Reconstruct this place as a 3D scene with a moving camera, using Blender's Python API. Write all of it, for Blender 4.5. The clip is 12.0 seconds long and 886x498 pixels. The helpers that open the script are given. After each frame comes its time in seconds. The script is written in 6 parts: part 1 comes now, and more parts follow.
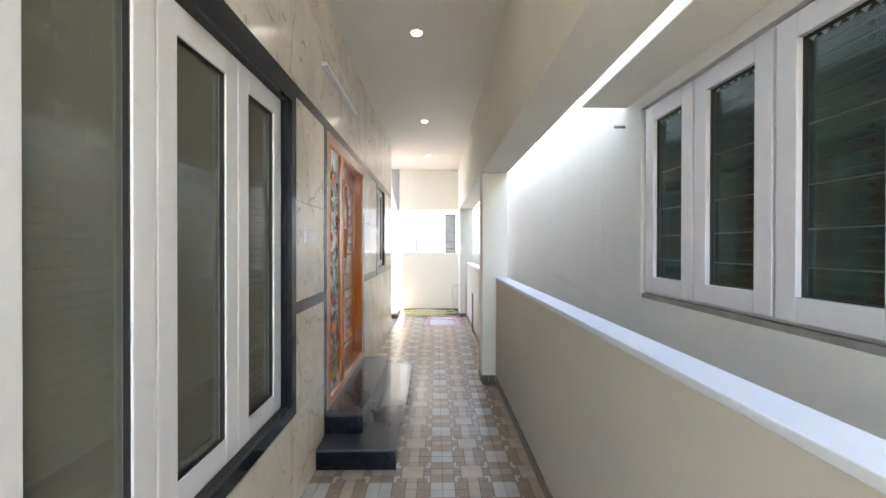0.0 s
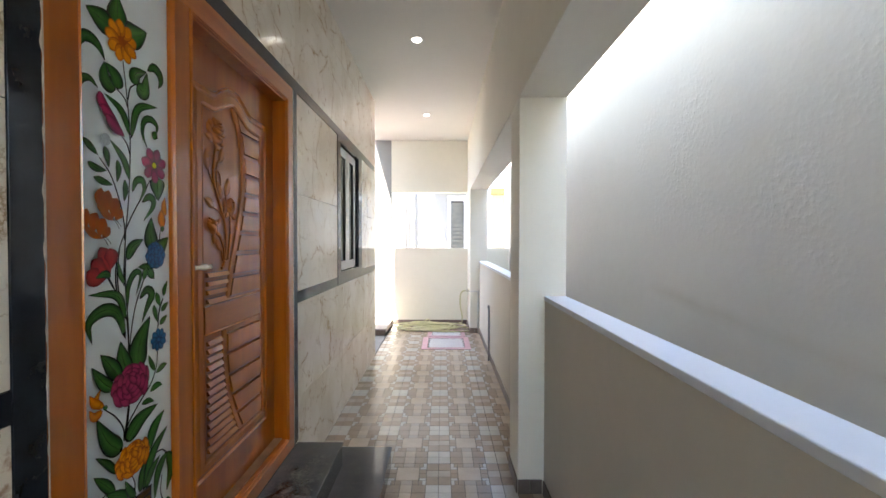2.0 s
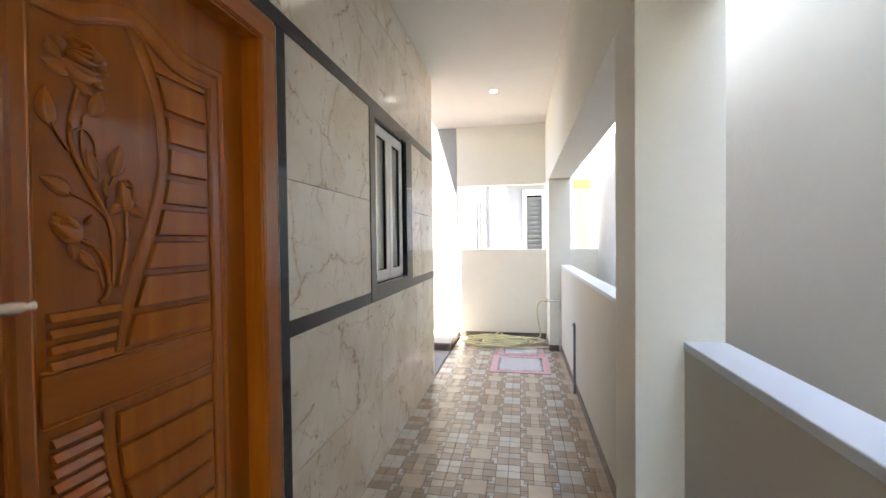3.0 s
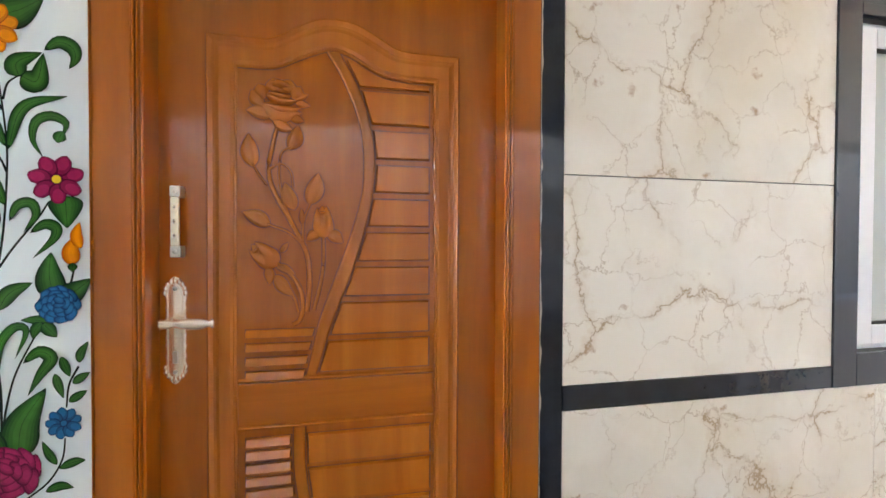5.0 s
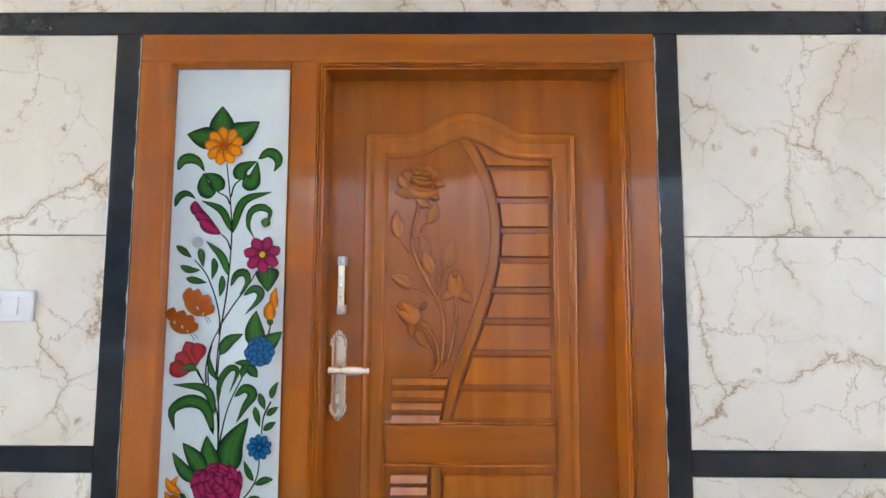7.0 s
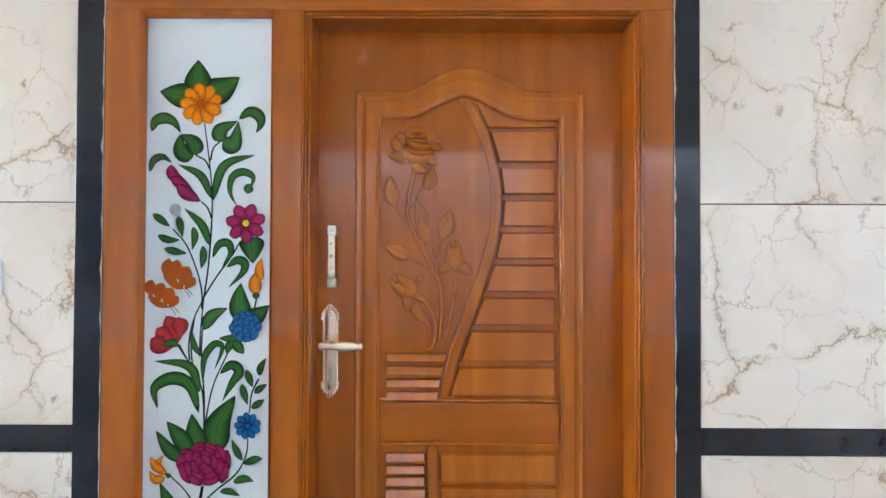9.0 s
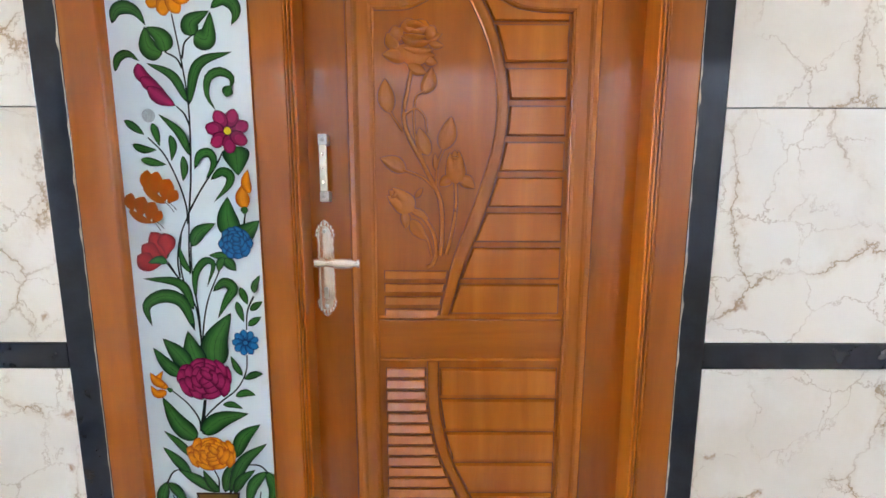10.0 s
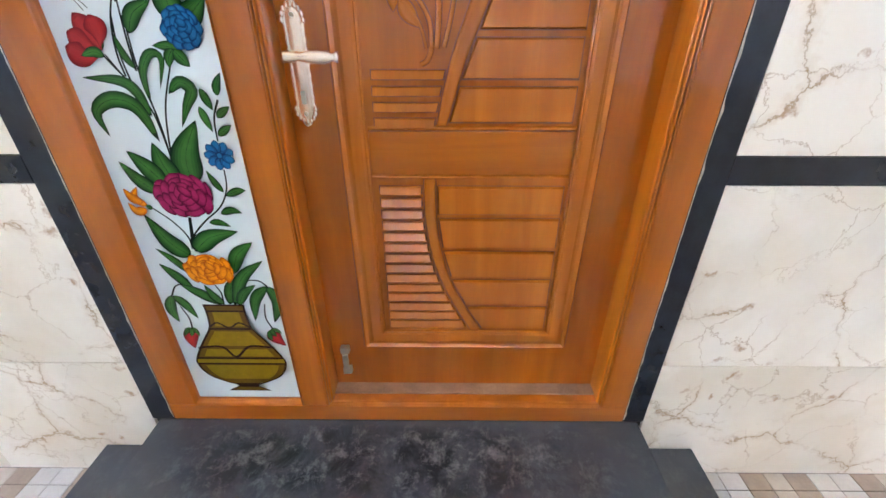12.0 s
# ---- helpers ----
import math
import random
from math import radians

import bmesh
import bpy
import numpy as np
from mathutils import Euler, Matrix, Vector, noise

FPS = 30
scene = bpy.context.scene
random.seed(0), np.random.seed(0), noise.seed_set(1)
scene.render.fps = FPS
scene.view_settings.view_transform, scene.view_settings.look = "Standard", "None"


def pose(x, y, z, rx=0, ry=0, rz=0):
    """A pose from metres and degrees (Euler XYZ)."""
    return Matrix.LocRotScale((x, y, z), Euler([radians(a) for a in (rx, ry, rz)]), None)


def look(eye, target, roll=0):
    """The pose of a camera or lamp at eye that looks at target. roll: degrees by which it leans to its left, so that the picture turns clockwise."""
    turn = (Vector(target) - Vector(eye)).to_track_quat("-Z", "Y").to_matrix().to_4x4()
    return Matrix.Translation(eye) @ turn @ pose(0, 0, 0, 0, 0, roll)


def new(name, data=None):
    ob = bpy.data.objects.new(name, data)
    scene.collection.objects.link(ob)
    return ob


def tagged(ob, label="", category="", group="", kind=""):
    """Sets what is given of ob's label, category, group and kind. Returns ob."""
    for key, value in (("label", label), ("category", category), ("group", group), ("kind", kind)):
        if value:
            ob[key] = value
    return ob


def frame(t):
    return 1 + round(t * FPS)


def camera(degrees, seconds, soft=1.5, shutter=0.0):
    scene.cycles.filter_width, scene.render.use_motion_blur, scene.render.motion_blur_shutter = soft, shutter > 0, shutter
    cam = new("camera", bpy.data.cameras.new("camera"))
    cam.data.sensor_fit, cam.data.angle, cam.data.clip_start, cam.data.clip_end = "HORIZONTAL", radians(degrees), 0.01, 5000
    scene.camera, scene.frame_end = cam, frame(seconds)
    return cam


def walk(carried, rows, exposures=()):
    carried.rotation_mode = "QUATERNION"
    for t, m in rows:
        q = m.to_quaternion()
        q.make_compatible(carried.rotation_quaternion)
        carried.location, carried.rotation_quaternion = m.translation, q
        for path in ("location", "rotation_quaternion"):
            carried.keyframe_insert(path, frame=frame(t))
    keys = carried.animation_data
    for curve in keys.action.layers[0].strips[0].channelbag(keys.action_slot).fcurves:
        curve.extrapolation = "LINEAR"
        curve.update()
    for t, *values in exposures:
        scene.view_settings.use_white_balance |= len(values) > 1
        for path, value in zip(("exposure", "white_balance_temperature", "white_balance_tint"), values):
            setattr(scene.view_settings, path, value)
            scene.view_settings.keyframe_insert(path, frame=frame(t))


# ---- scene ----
cam = camera(94.0, 12.0)
PATH = [
    (0, (0.832, -0.566, 1.554), (0.866, 1.434, 1.543), 0.1),
    (0.5, (0.829, 0.047, 1.539), (0.866, 2.047, 1.518), 0.0),
    (1, (0.886, 0.597, 1.536), (0.924, 2.596, 1.506), 0.0),
    (1.5, (0.9, 1.148, 1.525), (0.93, 3.148, 1.49), -0.1),
    (2, (0.902, 1.66, 1.534), (0.904, 3.659, 1.497), 0.1),
    (2.5, (0.974, 2.177, 1.567), (0.863, 4.174, 1.531), 0.0),
    (2.7, (0.973, 2.358, 1.555), (0.787, 4.349, 1.517), -0.3),
    (4.5, (1.003, 3.563, 1.611), (-0.747, 4.531, 1.591), 0.0),
    (5, (1.084, 3.643, 1.632), (-0.873, 4.054, 1.602), 0.2),
    (5.5, (1.15, 3.577, 1.633), (-0.848, 3.669, 1.63), 0.3),
    (6, (1.199, 3.554, 1.653), (-0.801, 3.541, 1.703), 0.3),
    (6.5, (1.215, 3.539, 1.699), (-0.78, 3.52, 1.833), 0.2),
    (8.5, (1.152, 3.514, 1.713), (-0.843, 3.508, 1.845), 0.2),
    (9, (1.124, 3.527, 1.69), (-0.876, 3.52, 1.714), 0.2),
    (9.5, (1.09, 3.524, 1.657), (-0.907, 3.523, 1.546), 0.2),
    (10, (1.059, 3.521, 1.623), (-0.922, 3.523, 1.346), 0.1),
    (10.5, (1.035, 3.516, 1.597), (-0.912, 3.527, 1.142), 0.2),
    (11, (1.012, 3.518, 1.565), (-0.888, 3.527, 0.941), 0.2),
    (11.5, (0.993, 3.531, 1.54), (-0.841, 3.525, 0.741), 0.1),
    (12, (0.965, 3.537, 1.505), (-0.782, 3.523, 0.532), 0.0),
]
EXPOSURES = [(0, 4.58, 6850, 11), (1.0, 4.58, 6900, 11), (2.5, 4.25, 7050, 11), (4.5, 5.14, 7400, 15), (5.0, 5.70, 6850, 14), (5.5, 5.88, 6300, 13), (6.5, 5.82, 6150, 13),
             (8.5, 5.84, 6100, 14), (10, 5.94, 6250, 14), (12, 6.12, 6350, 15)]

walk(cam, [(t, look(eye, target, roll)) for t, eye, target, roll in PATH], EXPOSURES)

# ---- light ----
SUN_DIR = Vector((-0.28, -0.30, 1.0)).normalized()
world = bpy.data.worlds.new("world")
scene.world = world
world.use_nodes = True
wn = world.node_tree
sky = wn.nodes.new("ShaderNodeTexSky")
sky.sky_type = "NISHITA"
sky.sun_disc = False
sky.sun_elevation = math.asin(SUN_DIR.z)
sky.sun_rotation = math.atan2(SUN_DIR.x, SUN_DIR.y)
wn.links.new(sky.outputs[0], wn.nodes["Background"].inputs[0])
wn.nodes["Background"].inputs[1].default_value = 0.097

sun = new("sun", bpy.data.lights.new("sun", "SUN"))
sun.data.energy = 3.1
sun.data.angle = radians(0.5)
sun.data.color = (1.0, 0.96, 0.9)
sun.matrix_world = look(SUN_DIR * 30, (0, 0, 0))


# ---- materials ----
def mat(name, base=(0.8, 0.8, 0.8), rough=0.5, metal=0.0, spec=0.5, coat=0.0, noise_scale=0, amount=0.15, bump=0.0,
        bump_scale=60, stretch=(1, 1, 1), ior=1.5, second=None, per_object=0.0, edges=(0.5, 0.85)):
    m = bpy.data.materials.new(name)
    m.use_nodes = True
    nt = m.node_tree
    b = nt.nodes["Principled BSDF"]
    b.inputs["Base Color"].default_value = (*base, 1)
    b.inputs["Roughness"].default_value = rough
    b.inputs["Metallic"].default_value = metal
    b.inputs["IOR"].default_value = ior
    b.inputs["Specular IOR Level"].default_value = spec
    b.inputs["Coat Weight"].default_value = coat
    b.inputs["Coat Roughness"].default_value = 0.09
    tc = nt.nodes.new("ShaderNodeTexCoord")
    mp = nt.nodes.new("ShaderNodeMapping")
    mp.inputs["Scale"].default_value = stretch
    nt.links.new(tc.outputs["Object"], mp.inputs[0])
    if noise_scale:
        n = nt.nodes.new("ShaderNodeTexNoise")
        n.inputs["Scale"].default_value = noise_scale
        n.inputs["Detail"].default_value = 6
        nt.links.new(mp.outputs[0], n.inputs["Vector"])
        n2 = nt.nodes.new("ShaderNodeTexNoise")
        n2.inputs["Scale"].default_value = noise_scale * 9
        n2.inputs["Detail"].default_value = 3
        nt.links.new(mp.outputs[0], n2.inputs["Vector"])
        av = nt.nodes.new("ShaderNodeMath")
        av.operation = "MULTIPLY_ADD"
        nt.links.new(n2.outputs[0], av.inputs[0])
        av.inputs[1].default_value = 0.35
        nt.links.new(n.outputs[0], av.inputs[2])
        ramp = nt.nodes.new("ShaderNodeValToRGB")
        dark = second or tuple(c * (1 - amount) for c in base)
        ramp.color_ramp.elements[0].position = edges[0]
        ramp.color_ramp.elements[1].position = edges[1]
        ramp.color_ramp.elements[0].color = (*dark, 1)
        ramp.color_ramp.elements[1].color = (*base, 1)
        nt.links.new(av.outputs[0], ramp.inputs[0])
        out = ramp.outputs[0]
        if per_object:
            oi = nt.nodes.new("ShaderNodeObjectInfo")
            hsv = nt.nodes.new("ShaderNodeHueSaturation")
            mr = nt.nodes.new("ShaderNodeMapRange")
            mr.inputs["To Min"].default_value = 1 - per_object
            mr.inputs["To Max"].default_value = 1 + per_object
            nt.links.new(oi.outputs["Random"], mr.inputs[0])
            nt.links.new(mr.outputs[0], hsv.inputs["Value"])
            nt.links.new(out, hsv.inputs["Color"])
            out = hsv.outputs[0]
        nt.links.new(out, b.inputs["Base Color"])
    if bump:
        n3 = nt.nodes.new("ShaderNodeTexNoise")
        n3.inputs["Scale"].default_value = bump_scale
        n3.inputs["Detail"].default_value = 5
        nt.links.new(mp.outputs[0], n3.inputs["Vector"])
        bp = nt.nodes.new("ShaderNodeBump")
        bp.inputs["Strength"].default_value = bump
        bp.inputs["Distance"].default_value = 0.004
        nt.links.new(n3.outputs[0], bp.inputs["Height"])
        nt.links.new(bp.outputs[0], b.inputs["Normal"])
    return m


def emission(name, color, strength):
    m = bpy.data.materials.new(name)
    m.use_nodes = True
    b = m.node_tree.nodes["Principled BSDF"]
    b.inputs["Base Color"].default_value = (*color, 1)
    b.inputs["Emission Color"].default_value = (*color, 1)
    b.inputs["Emission Strength"].default_value = strength
    return m


def marble_material():
    """Glossy cream printed marble: pale clouds and branching brown veins; each tile takes its own cut of the pattern."""
    m = mat("marble_tile", rough=0.15, spec=0.5)
    nt, b = m.node_tree, m.node_tree.nodes["Principled BSDF"]
    nn = nt.nodes.new
    tc = nn("ShaderNodeTexCoord")
    oi = nn("ShaderNodeObjectInfo")
    mul = nn("ShaderNodeVectorMath")
    mul.operation = "MULTIPLY_ADD"
    mul.inputs[1].default_value = (0, 7, 13)
    cmb = nn("ShaderNodeCombineXYZ")
    for k in range(3):
        nt.links.new(oi.outputs["Random"], cmb.inputs[k])
    nt.links.new(cmb.outputs[0], mul.inputs[0])
    nt.links.new(tc.outputs["Object"], mul.inputs[2])
    warp = nn("ShaderNodeTexNoise")
    warp.inputs["Scale"].default_value = 3.2
    warp.inputs["Detail"].default_value = 9
    warp.inputs["Roughness"].default_value = 0.68
    nt.links.new(mul.outputs[0], warp.inputs["Vector"])
    off = nn("ShaderNodeVectorMath")
    off.operation = "MULTIPLY_ADD"
    off.inputs[1].default_value = (0.26, 0.26, 0.26)
    nt.links.new(warp.outputs["Color"], off.inputs[0])
    nt.links.new(mul.outputs[0], off.inputs[2])
    vein = []
    for scale, width in ((2.0, 0.007), (5.6, 0.008)):
        v = nn("ShaderNodeTexVoronoi")
        v.feature = "DISTANCE_TO_EDGE"
        v.inputs["Scale"].default_value = scale
        nt.links.new(off.outputs[0], v.inputs["Vector"])
        mr = nn("ShaderNodeMapRange")
        mr.inputs["From Min"].default_value = 0.0
        mr.inputs["From Max"].default_value = width * (1 + scale / 6)
        mr.inputs["To Min"].default_value = 1.0
        mr.inputs["To Max"].default_value = 0.0
        nt.links.new(v.outputs["Distance"], mr.inputs[0])
        vein.append(mr)
    patch = nn("ShaderNodeTexNoise")
    patch.inputs["Scale"].default_value = 4.5
    patch.inputs["Detail"].default_value = 4
    nt.links.new(mul.outputs[0], patch.inputs["Vector"])
    pr = nn("ShaderNodeMapRange")
    pr.inputs["From Min"].default_value = 0.40
    pr.inputs["From Max"].default_value = 0.57
    nt.links.new(patch.outputs[0], pr.inputs[0])
    add = nn("ShaderNodeMath")
    add.operation = "MULTIPLY_ADD"
    nt.links.new(vein[1].outputs[0], add.inputs[0])
    add.inputs[1].default_value = 0.72
    nt.links.new(vein[0].outputs[0], add.inputs[2])
    fac = nn("ShaderNodeMath")
    fac.operation = "MULTIPLY"
    fac.use_clamp = True
    nt.links.new(add.outputs[0], fac.inputs[0])
    nt.links.new(pr.outputs[0], fac.inputs[1])
    cloud = nn("ShaderNodeTexNoise")
    cloud.inputs["Scale"].default_value = 2.4
    cloud.inputs["Detail"].default_value = 7
    nt.links.new(off.outputs[0], cloud.inputs["Vector"])
    cr = nn("ShaderNodeValToRGB")
    cr.color_ramp.elements[0].position, cr.color_ramp.elements[1].position = 0.35, 0.6
    cr.color_ramp.elements[0].color = (0.77, 0.69, 0.56, 1)
    cr.color_ramp.elements[1].color = (0.89, 0.83, 0.725, 1)
    nt.links.new(cloud.outputs[0], cr.inputs[0])
    halo = nn("ShaderNodeMapRange")
    halo.inputs["From Min"].default_value = 0.0
    halo.inputs["From Max"].default_value = 0.045
    halo.inputs["To Min"].default_value = 0.42
    halo.inputs["To Max"].default_value = 0.0
    nt.links.new(vein[0].inputs[0].links[0].from_socket, halo.inputs[0])
    hm = nn("ShaderNodeMath")
    hm.operation = "MULTIPLY"
    nt.links.new(halo.outputs[0], hm.inputs[0])
    nt.links.new(pr.outputs[0], hm.inputs[1])
    hc = nn("ShaderNodeMix")
    hc.data_type = "RGBA"
    nt.links.new(hm.outputs[0], hc.inputs["Factor"])
    nt.links.new(cr.outputs[0], hc.inputs["A"])
    hc.inputs["B"].default_value = (0.64, 0.50, 0.33, 1)
    vc = nn("ShaderNodeMix")
    vc.data_type = "RGBA"
    nt.links.new(fac.outputs[0], vc.inputs["Factor"])
    nt.links.new(hc.outputs["Result"], vc.inputs["A"])
    vc.inputs["B"].default_value = (0.43, 0.30, 0.17, 1)
    nt.links.new(vc.outputs["Result"], b.inputs["Base Color"])
    # small rust flecks
    fl = nn("ShaderNodeTexVoronoi")
    fl.inputs["Scale"].default_value = 8.0
    nt.links.new(off.outputs[0], fl.inputs["Vector"])
    fr = nn("ShaderNodeMapRange")
    fr.inputs["From Min"].default_value = 0.03
    fr.inputs["From Max"].default_value = 0.15
    fr.inputs["To Min"].default_value = 0.9
    fr.inputs["To Max"].default_value = 0.0
    nt.links.new(fl.outputs["Distance"], fr.inputs[0])
    vd = nn("ShaderNodeMix")
    vd.data_type = "RGBA"
    nt.links.new(fr.outputs[0], vd.inputs["Factor"])
    nt.links.new(vc.outputs["Result"], vd.inputs["A"])
    vd.inputs["B"].default_value = (0.44, 0.26, 0.13, 1)
    nt.links.new(vd.outputs["Result"], b.inputs["Base Color"])
    return m


def wood_material(name, base, dark, along="z", rough=0.28):
    """Varnished teak: long streaks, fine grain, warm lighter patches."""
    m = mat(name, rough=rough, coat=1.0, spec=0.12)
    nt, b = m.node_tree, m.node_tree.nodes["Principled BSDF"]
    nn = nt.nodes.new
    tc = nn("ShaderNodeTexCoord")
    mp = nn("ShaderNodeMapping")
    mp.inputs["Scale"].default_value = (9, 9, 0.8) if along == "z" else (9, 0.8, 9)
    nt.links.new(tc.outputs["Object"], mp.inputs[0])
    n = nn("ShaderNodeTexNoise")
    n.inputs["Scale"].default_value = 1.6
    n.inputs["Detail"].default_value = 8
    n.inputs["Distortion"].default_value = 0.6
    nt.links.new(mp.outputs[0], n.inputs["Vector"])
    w = nn("ShaderNodeTexNoise")
    w.inputs["Scale"].default_value = 14
    w.inputs["Detail"].default_value = 4
    nt.links.new(mp.outputs[0], w.inputs["Vector"])
    ad = nn("ShaderNodeMath")
    ad.operation = "MULTIPLY_ADD"
    ad.inputs[1].default_value = 0.13
    nt.links.new(w.outputs[0], ad.inputs[0])
    nt.links.new(n.outputs[0], ad.inputs[2])
    cr = nn("ShaderNodeValToRGB")
    cr.color_ramp.elements[0].position, cr.color_ramp.elements[1].position = 0.44, 0.78
    cr.color_ramp.elements[0].color = (*dark, 1)
    cr.color_ramp.elements[1].color = (*base, 1)
    nt.links.new(ad.outputs[0], cr.inputs[0])
    nt.links.new(cr.outputs[0], b.inputs["Base Color"])
    bp = nn("ShaderNodeBump")
    bp.inputs["Strength"].default_value = 0.06
    bp.inputs["Distance"].default_value = 0.002
    nt.links.new(w.outputs[0], bp.inputs["Height"])
    nt.links.new(bp.outputs[0], b.inputs["Normal"])
    return m


M_WALL = mat("cream_wall_paint", (0.80, 0.775, 0.68), 0.6, noise_scale=1.3, amount=0.05, bump=0.12, bump_scale=45)
M_SOFFIT = mat("white_ceiling_paint", (0.79, 0.79, 0.745), 0.7, noise_scale=1.1, amount=0.03, bump=0.05, bump_scale=70)
M_PLASTER = mat("rough_painted_plaster", (0.70, 0.69, 0.66), 0.8, noise_scale=1.2, amount=0.06, bump=0.55, bump_scale=28)
def plaster_details(m):
    """A crumbly vertical seam and a thin tide stain on the neighbour's wall."""
    nt, b = m.node_tree, m.node_tree.nodes["Principled BSDF"]
    nn = nt.nodes.new
    tc = nn("ShaderNodeTexCoord")
    wob = nn("ShaderNodeTexNoise")
    wob.inputs["Scale"].default_value = 4.0
    nt.links.new(tc.outputs["Object"], wob.inputs["Vector"])
    sx = nn("ShaderNodeSeparateXYZ")
    nt.links.new(tc.outputs["Object"], sx.inputs[0])

    def op(kind, a, c, clamp=False):
        n = nn("ShaderNodeMath")
        n.operation = kind
        n.use_clamp = clamp
        for i, v in enumerate((a, c)):
            if isinstance(v, (int, float)):
                n.inputs[i].default_value = v
            else:
                nt.links.new(v, n.inputs[i])
        return n.outputs[0]
    w = op("MULTIPLY", op("SUBTRACT", wob.outputs[0], 0.5), 0.25)
    near = op("SUBTRACT", 1.0, op("DIVIDE", op("ABSOLUTE", op("SUBTRACT", op("ADD", sx.outputs["Y"], w), 2.67), 0.0), 0.07), True)
    tall = op("SUBTRACT", 1.0, op("DIVIDE", op("ABSOLUTE", op("SUBTRACT", sx.outputs["Z"], 1.80), 0.0), 0.50), True)
    seam = op("MULTIPLY", near, op("MULTIPLY", tall, 3.0), True)
    patch = nn("ShaderNodeTexNoise")
    patch.inputs["Scale"].default_value = 1.7
    nt.links.new(tc.outputs["Object"], patch.inputs["Vector"])
    pm = op("MULTIPLY", op("SUBTRACT", patch.outputs[0], 0.56), 5.0, True)
    crumbs = nn("ShaderNodeTexNoise")
    crumbs.inputs["Scale"].default_value = 38.0
    crumbs.inputs["Detail"].default_value = 6.0
    nt.links.new(tc.outputs["Object"], crumbs.inputs["Vector"])
    lumps = op("POWER", crumbs.outputs[0], 3.0)
    hgt = op("MULTIPLY", lumps, op("ADD", op("MULTIPLY", seam, 0.7), op("ADD", op("MULTIPLY", pm, 0.22), 0.05)))
    bp = nn("ShaderNodeBump")
    bp.inputs["Strength"].default_value = 1.0
    bp.inputs["Distance"].default_value = 0.03
    nt.links.new(hgt, bp.inputs["Height"])
    nt.links.new(bp.outputs[0], b.inputs["Normal"])
    line = op("ADD", 1.147, op("MULTIPLY", op("SUBTRACT", op("ADD", sx.outputs["Y"], w), 2.76), 0.09))
    st = op("SUBTRACT", 1.0, op("DIVIDE", op("ABSOLUTE", op("SUBTRACT", sx.outputs["Z"], line), 0.0), 0.05), True)
    span = op("SUBTRACT", 1.0, op("POWER", op("DIVIDE", op("ABSOLUTE", op("SUBTRACT", sx.outputs["Y"], 3.4), 0.0), 0.75), 4.0), True)
    fac = op("MULTIPLY", op("MULTIPLY", st, span), op("MULTIPLY", wob.outputs[0], 0.40))
    mx = nn("ShaderNodeMix")
    mx.data_type = "RGBA"
    src = b.inputs["Base Color"].links[0].from_socket
    nt.links.new(fac, mx.inputs["Factor"])
    nt.links.new(src, mx.inputs["A"])
    mx.inputs["B"].default_value = (0.42, 0.37, 0.27, 1)
    nt.links.new(mx.outputs["Result"], b.inputs["Base Color"])


plaster_details(M_PLASTER)
# cream of the parapet, with its shade put into a greyer base
M_PARA = mat("shaded_parapet_cream", (0.62, 0.595, 0.52), 0.6, noise_scale=1.3, amount=0.06, bump=0.12, bump_scale=45)
# white ledge paint; blue skylight is put into the colour
M_LEDGE = mat("sky_tinted_ledge_white", (0.76, 0.81, 0.86), 0.5, noise_scale=3, amount=0.05, bump=0.1)
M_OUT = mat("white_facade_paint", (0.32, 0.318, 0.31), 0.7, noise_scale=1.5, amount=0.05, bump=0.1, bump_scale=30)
M_YELLOW = mat("yellow_facade_paint", (0.42, 0.36, 0.21), 0.7, noise_scale=1.5, amount=0.06, bump=0.1)
M_MARBLE = marble_material()
M_GROUT = mat("grey_grout", (0.07, 0.062, 0.055), 0.9, noise_scale=9, amount=0.3)
M_GRANITE = mat("black_granite", (0.017, 0.021, 0.029), 0.09, spec=0.4, noise_scale=18, second=(0.012, 0.014, 0.019))
M_STEP = mat("dusty_black_granite", (0.060, 0.062, 0.065), 0.3, noise_scale=5)
